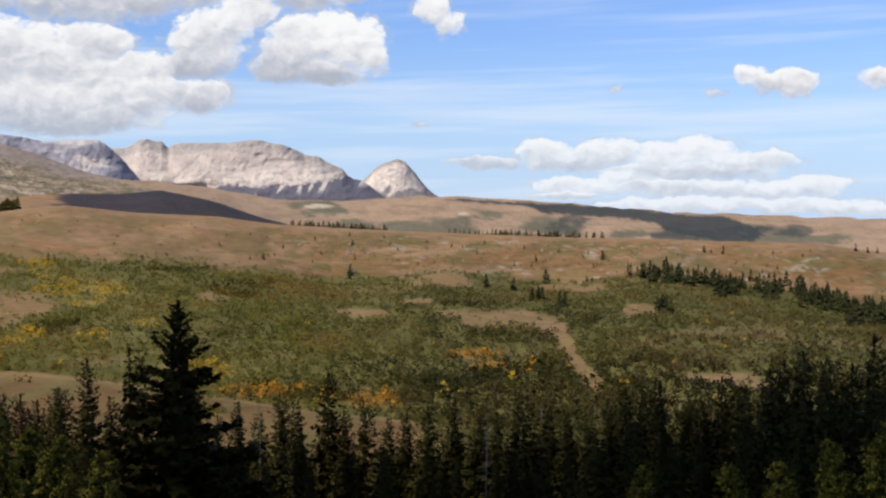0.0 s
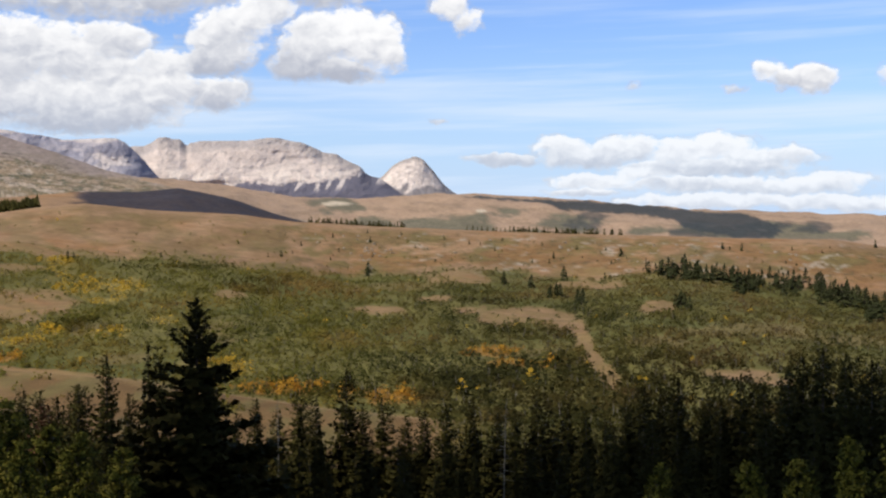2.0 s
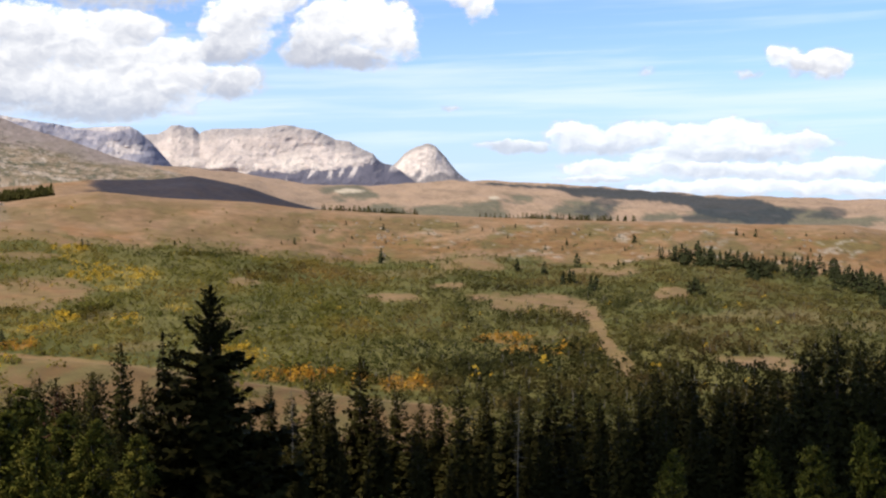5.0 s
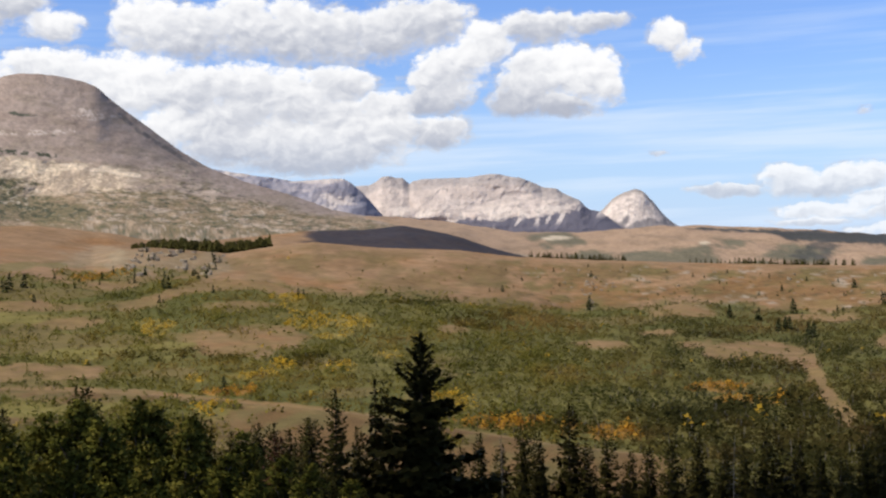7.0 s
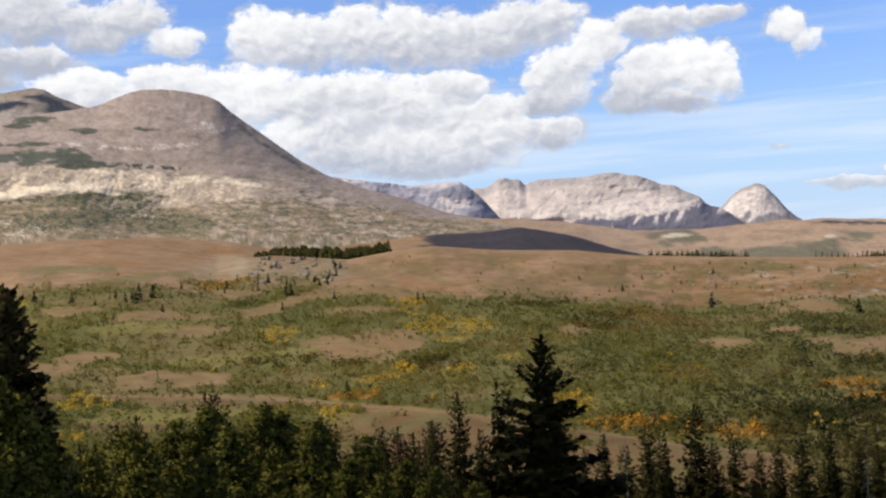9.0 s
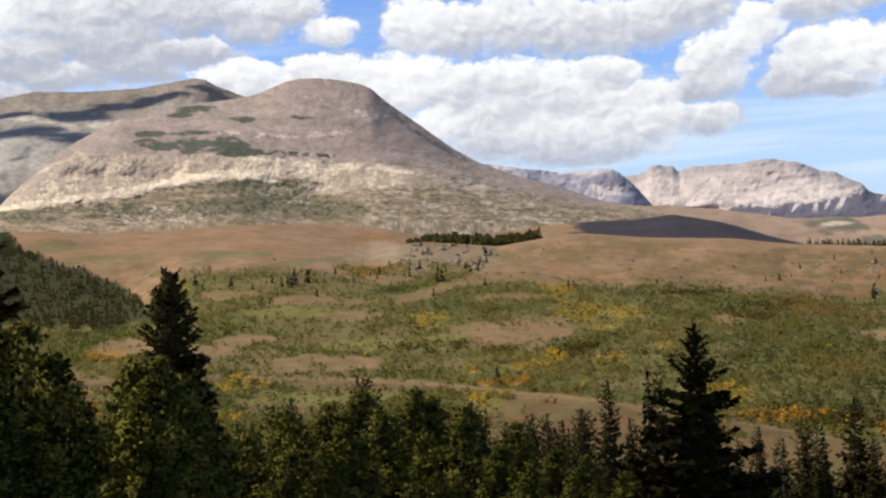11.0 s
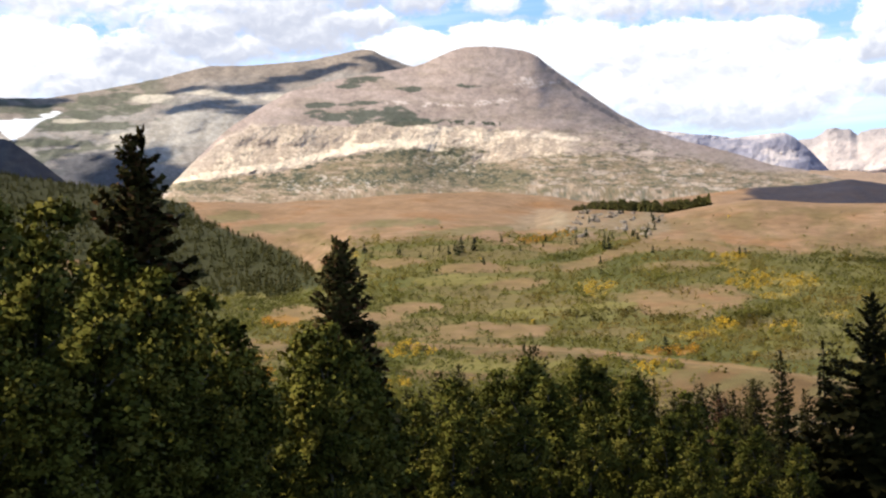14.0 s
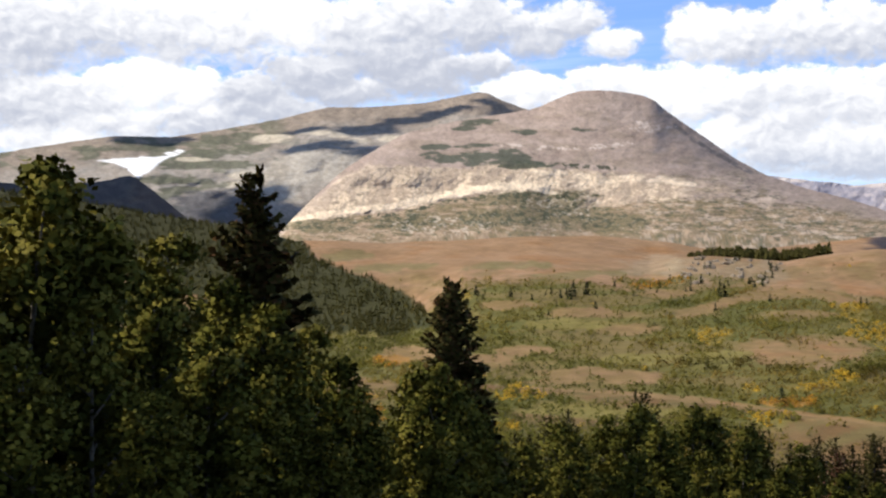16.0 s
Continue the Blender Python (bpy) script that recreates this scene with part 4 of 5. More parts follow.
    sward = patches(a, e, [(46.01, 6.22, 1.57, 0.31), (47.04, 5.59, 1.57, 0.26), (48.06, 5.08, 1.31, 0.26), (49.08, 4.32, 1.31, 0.24), (46.16, 5.02, 1.31, 0.18), (50.3, 5.79, 1.57, 0.18), (45.25, 5.83, 0.79, 0.24), (51.77, 5.79, 1.31, 0.16), (48.59, 3.93, 1.05, 0.18)], 58, 1.0)
    tone = over(tone, (0.105, 0.108, 0.078), sward * 0.85)
    tone = over(tone, (0.50, 0.44, 0.35), patches(a, e, [(44.09, 6.19, 1, 0.18), (40.06, 6.09, 0.68, 0.16), (38.74, 6.15, 0.79, 0.13), (45.28, 4.49, 0.89, 0.21), (45.8, 4.14, 0.79, 0.16), (42.14, 6.43, 0.79, 0.1), (41.1, 6.31, 0.52, 0.1), (47.81, 5.28, 0.79, 0.1)], 59, 0.9) * 0.8)
    # cloud shade low on the slope, painted as dark bluish patches
    cloud_shade = patches(a, e, [(47.09, 2.97, 1.97, 0.89), (45.57, 2.61, 1.31, 0.66), (48.36, 2.65, 1.05, 0.66)], 57, 0.5)
    tone = over(tone, (0.085, 0.085, 0.095), cloud_shade * 0.85)
    tone = tone * (1.05 + 0.35 * fbm(a * 5, e * 9, 56, 4, 0.65) + 0.25 * fbm(a * 11, e * 18, 154, 3, 0.7))[..., None]
    rim = np.interp(a, [48.3, 49.4, 50.3, 52.2], [5.58, 5.42, 5.40, 5.24])
    base = np.interp(a, [48.3, 49.0, 49.5, 50.2, 50.7, 51.3, 52.2], [5.50, 5.28, 4.86, 4.40, 4.83, 5.08, 5.20])
    w = 0.07 * fbm(a * 4, e * 6, 55, 4, 0.6)
    snow = step(rim - e + w, 0.0, 0.06) * step(e - base + w, 0.0, 0.06) * (a > 48.3) * (a < 52.2)
    snow = np.maximum(snow, patches(a, e, [(48.36, 5.64, 0.26, 0.08), (48.76, 5.54, 0.31, 0.08)], 155, 0.4))
    return over(tone, (0.86, 0.88, 0.92), snow)


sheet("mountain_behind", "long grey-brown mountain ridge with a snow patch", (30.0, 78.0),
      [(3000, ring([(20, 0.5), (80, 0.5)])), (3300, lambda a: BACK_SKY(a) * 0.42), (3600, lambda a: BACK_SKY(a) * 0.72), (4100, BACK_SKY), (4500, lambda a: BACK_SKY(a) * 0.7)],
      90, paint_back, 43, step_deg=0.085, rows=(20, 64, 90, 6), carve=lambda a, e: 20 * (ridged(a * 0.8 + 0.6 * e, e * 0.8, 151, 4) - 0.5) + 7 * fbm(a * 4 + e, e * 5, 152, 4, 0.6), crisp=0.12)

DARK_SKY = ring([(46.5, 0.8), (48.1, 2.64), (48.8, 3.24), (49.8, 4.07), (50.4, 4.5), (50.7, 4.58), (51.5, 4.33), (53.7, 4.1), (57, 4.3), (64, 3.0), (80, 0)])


def paint_spur_shade(a, e, s, r):
    # the shade on the spur is painted in as near-black rock tones
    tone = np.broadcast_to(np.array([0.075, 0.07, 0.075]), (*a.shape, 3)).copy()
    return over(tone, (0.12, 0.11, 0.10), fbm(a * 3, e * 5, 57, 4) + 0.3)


sheet("mountain_spur", "rocky spur below a snow patch, painted dark for shade", (46.6, 70.0),
      [(2300, ring([(40, 0.2), (80, 0.2)])), (2600, lambda a: DARK_SKY(a) * 0.6), (2800, DARK_SKY), (3000, lambda a: DARK_SKY(a) * 0.6)], 60, paint_spur_shade, 44, rows=(30, 40, 6))

MASSIF = ring([(2.0, 0.5), (3.74, 1.66), (4.13, 1.74), (4.4, 1.9), (4.65, 2.2), (5.1, 2.4), (5.43, 2.57), (5.7, 2.76), (6.42, 2.86), (6.73, 3.04), (7.37, 3.3), (7.9, 3.36), (8.3, 3.48), (8.8, 3.5), (9.3, 3.45), (9.8, 3.36), (11.9, 3.33), (12.35, 3.25), (12.53, 3.1), (12.83, 3.39), (13.1, 3.39), (13.4, 3.5), (13.8, 3.47), (14.0, 3.28), (14.4, 3.08), (16, 3.0), (24, 3.0), (30, 2)])


def carve_massif(a, e):
    """Ribs and bedding steps of the far rock, in metres."""
    bed = np.abs(((e * 3.2 + 0.12 * a + 0.5 * fbm(a * 0.8, e, 161, 3)) % 1.0) - 0.5) - 0.25
    return 6 * fbm(a * 1.1 + 0.7 * e, e * 1.1, 162, 5) + 6 * fbm(a * 4 + 1.2 * e, e * 4, 163, 4, 0.65) + 5 * bed


def paint_massif(a, e, s, r):
    n, fine = fbm(a * 1.2, e * 2.5, 61, 5), fbm(a * 6, e * 10, 62, 4, 0.65)
    tone = np.broadcast_to(np.array([0.49, 0.415, 0.385]), (*a.shape, 3)).copy()
    tone = over(tone, (0.62, 0.53, 0.49), 0.5 + n + 0.6 * fine)
    # darker bedding and ledges under the rim, rock ribs below
    tone = over(tone, (0.40, 0.345, 0.325), step(fbm(a * 1.1, e * 6 + 0.4 * a, 68, 5, 0.62), 0.06, 0.3) * 0.6)
    tone = over(tone, (0.37, 0.33, 0.325), step(e - MASSIF(a) + 0.3 * n, -0.55, -0.2) * 0.85)
    tone = over(tone, (0.72, 0.63, 0.57), step(fbm(a * 2.2 + 1.4 * e, e * 2.2, 64, 4, 0.6), 0.02, 0.3) * (1 - step(e, 1.5, 2.5)) * 0.9)
    tone = over(tone, (0.27, 0.245, 0.235), step(fine + 0.5 * fbm(a * 11, e * 14, 67, 3, 0.7), 0.38, 0.55) * 0.6)
    edge = np.interp(a, [2, 3.74, 4.65, 5.7, 6.74, 7.78, 8.3, 9.33, 10.2, 10.45, 11.4, 12.9, 15], [1.75, 1.9, 1.85, 1.62, 1.55, 1.5, 1.4, 1.5, 1.48, 1.2, 1.3, 1.35, 0.7])
    woods = 1 - step(e - edge + 0.22 * fine + 0.22 * n, -0.10, 0.10)
    tone = over(tone, (0.115, 0.113, 0.155), woods * 0.95)
    # stone chutes fanning down through the woods
    chute = step(fbm(a * 4.2 + 2.6 * e, e * 1.2 - 0.4 * a, 63, 4, 0.6), 0.13, 0.25) * step(e - edge, -0.62, -0.3) * (a < 9.6)
    return over(tone, (0.66, 0.585, 0.55), chute * woods * 0.85)


sheet("mountain_massif", "broad pale rock massif with wooded foot", (2.0, 17.0),
      [(4350, ring([(0, 0.0), (30, 0.2)])), (4420, lambda a: MASSIF(a) * 0.5), (4600, MASSIF), (4900, lambda a: MASSIF(a) * 0.6)], 60, paint_massif, 45, step_deg=0.035, rows=(50, 120, 6), carve=carve_massif, crisp=0.03)

CLIFFS = ring([(12.8, 0.6), (13.8, 1.68), (14.6, 2.64), (15.2, 3.2), (15.6, 3.42), (16.5, 3.39), (17.9, 3.32), (18.6, 3.46), (19.7, 3.6), (21.2, 3.86), (24, 4.2), (27, 3)])


def paint_cliffs(a, e, s, r):
    fine = fbm(a * 5, e * 8, 65, 4, 0.65)
    # shadow and haze on these cliffs are painted as dull bluish tones
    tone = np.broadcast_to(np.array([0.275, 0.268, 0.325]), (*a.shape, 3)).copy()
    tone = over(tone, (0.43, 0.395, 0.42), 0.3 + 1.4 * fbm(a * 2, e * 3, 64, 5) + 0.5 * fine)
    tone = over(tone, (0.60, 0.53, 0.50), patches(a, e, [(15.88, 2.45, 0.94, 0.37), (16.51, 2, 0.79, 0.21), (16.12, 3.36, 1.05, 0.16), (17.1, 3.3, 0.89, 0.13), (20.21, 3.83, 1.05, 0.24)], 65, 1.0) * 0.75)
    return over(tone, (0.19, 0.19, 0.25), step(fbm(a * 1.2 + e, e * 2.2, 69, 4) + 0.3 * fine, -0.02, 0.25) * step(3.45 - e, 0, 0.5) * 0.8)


sheet("mountain_cliffs", "grey cliffs with shadow painted in, beside a pale massif", (12.8, 26.0),
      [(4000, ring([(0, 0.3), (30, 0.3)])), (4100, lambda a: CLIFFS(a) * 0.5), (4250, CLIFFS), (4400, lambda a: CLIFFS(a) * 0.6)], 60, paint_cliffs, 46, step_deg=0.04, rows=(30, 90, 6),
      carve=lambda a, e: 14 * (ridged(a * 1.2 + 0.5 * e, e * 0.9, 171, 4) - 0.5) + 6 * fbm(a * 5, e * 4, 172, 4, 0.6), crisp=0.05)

HORN = ring([(-1.0, 0.2), (0.42, 1.06), (0.73, 1.33), (1.0, 1.64), (1.25, 1.98), (1.5, 2.25), (1.77, 2.55), (2.14, 2.67), (2.42, 2.57), (2.82, 2.43), (3.21, 2.18), (3.48, 1.88), (3.74, 1.64), (4.1, 1.5), (5.5, 1.0)])


def paint_horn(a, e, s, r):
    fine = fbm(a * 6, e * 9, 66, 4, 0.65)
    tone = np.broadcast_to(np.array([0.46, 0.395, 0.37]), (*a.shape, 3)).copy()
    tone = over(tone, (0.64, 0.56, 0.52), 0.5 + 1.2 * fine)
    tone = over(tone, (0.30, 0.265, 0.26), step(fbm(a * 2, e * 7, 173, 4, 0.6), 0.12, 0.3) * step(e, 1.6, 2.0) * 0.6)
    tone = over(tone, (0.14, 0.135, 0.155), (1 - step(e - 1.15 + 0.5 * fbm(a * 3 + 2 * e, e * 3, 174, 4, 0.6), -0.1, 0.12)) * 0.8)
    return over(tone, (0.26, 0.235, 0.23), step(e - HORN(a) + 0.1 * fine, -0.22, -0.05) * 0.75)


sheet("mountain_horn", "lone pale pyramid peak", (-1.0, 5.4),
      [(4500, ring([(-9, 0.0), (9, 0.0)])), (4600, lambda a: HORN(a) * 0.6), (4720, HORN), (4900, lambda a: HORN(a) * 0.5)], 35, paint_horn, 47, step_deg=0.035, rows=(25, 70, 6),
      carve=lambda a, e: 9 * (ridged(a * 1.6 + 0.4 * e, e * 1.5, 175, 4) - 0.5) + 5 * fbm(a * 6, e * 6, 176, 3, 0.6), crisp=0.04)


# ---- builders of plants and stones ----
rng = np.random.default_rng(7)


def thing(name, m, label, category, group=""):
    ob = new(name)
    ob.matrix_basis = m
    return tagged(ob, label, category, group)


def part(name, mesh, parent, label=""):
    ob = new(name, mesh)
    ob.parent = parent
    return tagged(ob, label) if label else ob


def tubes(paths, sides=6):
    """Corners and faces of tapered round limbs; each path is rows of x, y, z, radius."""
    cos, faces, base = [], [], 0
    turn = np.linspace(0, 2 * np.pi, sides, endpoint=False)
    for p in paths:
        p = np.asarray(p, float)
        d = np.gradient(p[:, :3], axis=0)
        d /= np.linalg.norm(d, axis=1)[:, None] + 1e-9
        u = np.cross(d, [0.31, 0.95, 0.05])
        u /= np.linalg.norm(u, axis=1)[:, None] + 1e-9
        v = np.cross(d, u)
        c = p[:, None, :3] + p[:, None, 3:] * (np.cos(turn)[None, :, None] * u[:, None] + np.sin(turn)[None, :, None] * v[:, None])
        cos.append(c.reshape(-1, 3))
        i = base + np.arange(len(p) * sides).reshape(len(p), sides)
        faces.append(np.stack([i[:-1], np.roll(i[:-1], -1, 1), np.roll(i[1:], -1, 1), i[1:]], -1).reshape(-1, 4))
        base += len(p) * sides
    return np.concatenate(cos), np.concatenate(faces)


def blades(at, along, across, length, width, out=None):
    """Diamond leaves: corners and faces, from their bases, directions, sides, lengths and widths. out: the way they face."""
    length, width = np.asarray(length)[:, None], np.asarray(width)[:, None]
    if out is not None:
        across = across * np.where((np.cross(along, across) * out).sum(1) < 0, -1.0, 1.0)[:, None]
    lift = np.cross(along, across) * width * 0.25
    c = np.stack([at, at + along * length * 0.45 - across * width + lift, at + along * length, at + along * length * 0.45 + across * width + lift], 1)
    return c.reshape(-1, 3), np.arange(4 * len(at)).reshape(-1, 4)


def leaf_mesh(name, co, faces, material, out):
    """Leaves that take the light as the whole clump does: the normals point out of it."""
    me = raw_mesh(name, co, faces, material)
    me.normals_split_custom_set_from_vertices(np.repeat(out, 4, 0).astype(np.float32))
    return me


def unit(v):
    return v / (np.linalg.norm(v, axis=-1, keepdims=True) + 1e-9)


def random_ways(n, up=0.0):
    v = rng.normal(size=(n, 3))
    v[:, 2] += up
    return unit(v)


def conifer_meshes(kind, spread, gaps, ragged, whorls=34, boughs=8, tufts=10, fine=1.0, power=0.85, needles=NEEDLES):
    """Trunk and crown of a conifer one metre high: boughs in whorls, each a drooping spray of needle tufts."""
    trunk = tubes([[(0, 0, z, 0.016 * (1 - z) + 0.001) for z in np.linspace(0, 0.985, 8)]], 7)
    at, along, across, length, width, face = [], [], [], [], [], []
    lean = rng.normal(size=2) * 0.015
    for k in range(whorls):
        s = (k + 0.5) / whorls
        z0 = 0.06 + 0.92 * s
        reach = spread * (1 - s) ** power * (0.92 + 0.16 * rng.random()) + 0.004
        for j in range(boughs):
            if rng.random() < gaps:
                continue
            z0 = 0.06 + 0.92 * min(0.99, s + rng.uniform(-1.4, 1.4) / whorls)
            b = rng.random() * 2 * np.pi
            out = np.array([np.cos(b), np.sin(b), 0])
            side = np.array([-np.sin(b), np.cos(b), 0])
            L = reach * (1 - ragged + 2 * ragged * rng.random())
            rise = 0.25 if s > 0.75 else -0.12 - 0.25 * (1 - s)
            n = max(3, int(tufts * (0.5 + 0.8 * (1 - s))))
            t = np.sort(rng.random(n) ** 0.7)
            p = out * (t * L)[:, None] + np.array([0, 0, 1.0]) * (z0 + rise * L * t + 0.35 * L * t * t)[:, None]
            p[:, :2] += lean * s
            w = rng.choice([-1, 1], n)
            d = unit(out * 0.8 + side * (w * (0.35 + 0.6 * rng.random(n)))[:, None] + rng.normal(size=(n, 3)) * 0.22 + np.array([0, 0, -0.12]))
            a = unit(np.cross(d, rng.normal(size=(n, 3)) * 0.6 + np.array([0, 0, 1.0])))
            at.append(p), along.append(d), across.append(a)
            face.append(unit(out * (0.6 + 0.5 * t)[:, None] + np.array([0, 0, 0.25]) + rng.normal(size=(n, 3)) * 0.16))
            length.append((0.14 * L + 0.036 * (0.3 + 0.9 * (1 - s))) * fine * (0.6 + 0.7 * rng.random(n)))
            width.append((0.055 * L + 0.019 * (0.3 + 0.9 * (1 - s))) * fine * (0.6 + 0.7 * rng.random(n)))
    # the shaded inner boughs, and the leader at the tip
    n = int(whorls * 9)
    s, b, d = rng.random(n) ** 1.2, rng.random(n) * 2 * np.pi, rng.random(n)
    out = np.stack([np.cos(b), np.sin(b), -0.25 + 0 * b], 1)
    reach = spread * (1 - s) ** power
    at.append(np.stack([np.cos(b) * reach * 0.15, np.sin(b) * reach * 0.15, 0.05 + 0.92 * s], 1)), along.append(unit(out))
    across.append(unit(np.stack([-np.sin(b), np.cos(b), 0.5 * rng.normal(size=n)], 1)))
    length.append(reach * (0.32 + 0.25 * d) + 0.008), width.append(reach * 0.24 + 0.010 * (1 - s))
    face.append(unit(out * 0.7 + np.array([0, 0, 0.1])))
    n = 14
    b = rng.random(n) * 2 * np.pi
    out = unit(np.stack([np.cos(b) * 0.35, np.sin(b) * 0.35, np.ones(n)], 1))
    at.append(np.stack([0 * b, 0 * b, np.linspace(0.94, 0.975, n)], 1)), along.append(out), across.append(unit(np.cross(out, random_ways(n))))
    length.append(np.full(n, 0.028)), width.append(np.full(n, 0.006)), face.append(out)
    face = np.concatenate(face)
    co, faces = blades(*(np.concatenate(v) for v in (at, along, across, length, width)), face)
    return raw_mesh(kind + "_trunk", *trunk, BARK), leaf_mesh(kind + "_crown", co, faces, needles, face)


def far_conifer_arrays(seed, layers=6, fans=4):
    """A small far conifer, one metre high, of drooping jagged fans."""
    r = np.random.default_rng(seed)
    at, along, across, length, width = [], [], [], [], []
    for k in range(layers):
        s = (k + 0.3) / layers
        L = 0.17 * (1 - s) ** 0.6 * (0.8 + 0.4 * r.random()) + 0.02
        b = r.random(fans) * 2 * np.pi
        out = np.stack([np.cos(b), np.sin(b), -0.9 - 0.6 * r.random(fans)], 1)
        at.append(np.stack([0 * b, 0 * b, 0 * b + 0.1 + 0.9 * s], 1)), along.append(unit(out))
        across.append(unit(np.stack([-np.sin(b), np.cos(b), 0 * b], 1)))
        length.append(L * (1.2 + 0.5 * r.random(fans))), width.append(L * 0.72 * (0.8 + 0.4 * r.random(fans)))
    b = np.array([0.3, 1.9])
    at.append(np.array([[0, 0, 0.55]] * 2)), along.append(np.array([[0, 0, 1.0]] * 2))
    across.append(np.stack([np.cos(b), np.sin(b), 0 * b], 1)), length.append(np.full(2, 0.47)), width.append(np.full(2, 0.045))
    return blades(*(np.concatenate(v) for v in (at, along, across, length, width)))


def aspen_meshes(kind, spread, low, clusters=64, leaves=64, fine=1.0):
    """Trunk, limbs and leaves of an aspen one metre high."""
    bend = rng.normal(size=2) * 0.04
    stem = lambda z: np.array([bend[0] * z * z, bend[1] * z * z, z])
    trunk = tubes([[(*stem(z), 0.011 * (1 - z) + 0.0015) for z in np.linspace(0, 0.96, 9)]], 7)
    limbs, spots = [], []
    for k in range(clusters):
        x = (k + rng.random()) / clusters
        s = low + (0.97 - low) * x
        b = rng.random() * 2 * np.pi
        L = spread * (1 - x) ** 0.65 * min(1.0, 0.45 + 2.5 * x) * (0.30 + 0.85 * rng.random() ** 0.7) + 0.008
        p0 = stem(max(0.10, s - 0.06 - 0.5 * L))
        tip = stem(s) + np.array([math.cos(b) * L, math.sin(b) * L, 0.02 * rng.normal()])
        if k % 7 == 0:
            mid = p0 * 0.5 + tip * 0.5 + np.array([0, 0, -0.03 * L])
            limbs.append([(*p0, 0.0055), (*mid, 0.0035), (*tip, 0.001)])
        spots.append(tip)
    spots = np.array(spots)
    n = clusters * leaves
    own = np.repeat(spots, leaves, 0)
    size = np.repeat(0.016 + 0.018 * rng.random(clusters), leaves)[:, None]
    p = own + np.clip(rng.normal(size=(n, 3)), -1.5, 1.5) * size * np.repeat(0.6 + 0.4 * np.minimum(1, 6 * (1 - (np.arange(clusters) + 0.5) / clusters)), leaves)[:, None] * np.array([1.15, 1.15, 0.8])
    d = random_ways(n, 0.1)
    a = unit(np.cross(d, random_ways(n, 0.8)))
    L = fine * (0.014 + 0.011 * rng.random(n))
    face = unit(1.2 * unit(p - own) + 0.45 * unit(own - stem(0.5)) + np.array([0, 0, 0.35]) + 0.2 * rng.normal(size=(n, 3)))
    # leaves in the heart of the crown, tinted dark to stand for the shade inside
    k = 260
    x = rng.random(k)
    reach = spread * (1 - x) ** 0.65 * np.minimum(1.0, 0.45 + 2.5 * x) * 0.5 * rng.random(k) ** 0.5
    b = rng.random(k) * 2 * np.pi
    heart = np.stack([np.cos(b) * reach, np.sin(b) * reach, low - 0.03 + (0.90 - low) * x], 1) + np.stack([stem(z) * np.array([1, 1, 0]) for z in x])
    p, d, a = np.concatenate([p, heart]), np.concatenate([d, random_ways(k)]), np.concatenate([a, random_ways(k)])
    a = unit(a - d * (a * d).sum(1)[:, None])
    L = np.concatenate([L, (0.035 + 0.03 * rng.random(k)) * (1 - 0.5 * x)])
    face = np.concatenate([face, random_ways(k, -0.3)])
    co, faces = blades(p, d, a, L, L * 0.5, face)
    crown = leaf_mesh(kind + "_leaves", co, faces, LEAVES, face)
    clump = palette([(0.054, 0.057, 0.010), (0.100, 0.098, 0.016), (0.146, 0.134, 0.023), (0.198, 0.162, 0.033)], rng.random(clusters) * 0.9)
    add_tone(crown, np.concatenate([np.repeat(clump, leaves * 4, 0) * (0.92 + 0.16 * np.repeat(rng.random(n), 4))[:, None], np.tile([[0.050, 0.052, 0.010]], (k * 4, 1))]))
    return raw_mesh(kind + "_trunk", *trunk, PALE_BARK), [raw_mesh(kind + "_limb", *tubes([l], 4), PALE_BARK) for l in limbs], crown


def thicket(name, label, category, points, size, tones, sprays, squat=0.5, wide=1.0):
    """Many low leafy bushes as one mass: each a ragged dome of leafy sprays."""
    n = len(points)
    k = n * sprays
    d = random_ways(k, 0.5)
    d[:, 2] = np.abs(d[:, 2])
    s = np.repeat(size, sprays)
    p = np.repeat(points, sprays, 0) + d * (s * (0.35 + 0.6 * rng.random(k)))[:, None] * np.array([1.05, 1.05, squat * 1.15]) * np.array([wide, wide, 1.0]) + np.array([0, 0, 0.1])
    along = unit((d + 0.8 * rng.normal(size=(k, 3))) * np.array([1, 1, 0.5]))
    across = unit(np.cross(along, random_ways(k, 1.6)))
    L = s * (0.26 + 0.28 * rng.random(k))
    face = unit(0.55 * d + np.array([0, 0, 1.2]) + 0.15 * rng.normal(size=(k, 3)))
    co, faces = blades(p - along * (L * 0.5)[:, None], along, across, L, L * 0.5, face)
    me = leaf_mesh(name, co, faces, SCRUB, face)
    add_tone(me, np.repeat(tones, sprays * 4, 0))
    return tagged(new(name, me), label, category, kind="stuff")


def add_tone(me, tone):
    layer = me.attributes.new("tone", "FLOAT_COLOR", "POINT")
    layer.data.foreach_set("color", np.concatenate([tone, np.ones((len(tone), 1))], 1).astype(np.float32).ravel())


def ground_points(a, r):
    """Points on the ground for lists of bearings and distances."""
    z = np.concatenate([ground_height(a[None, i:i + 4000], r[None, i:i + 4000])[0] for i in range(0, len(a), 4000)])
    return np.stack([-r * np.sin(np.radians(a)), r * np.cos(np.radians(a)), EYE + z], 1), np.degrees(np.arctan2(z, r))


def palette(colours, pick):
    c = np.array(colours)
    x = np.clip(pick, 0, 0.999) * (len(c) - 1)
    i = x.astype(int)
    return c[i] + (c[i + 1] - c[i]) * (x - i)[:, None]


# ---- the valley's thickets ----
def make_thickets():
    n = 84000
    a = rng.uniform(-21.5, 57.5, n)
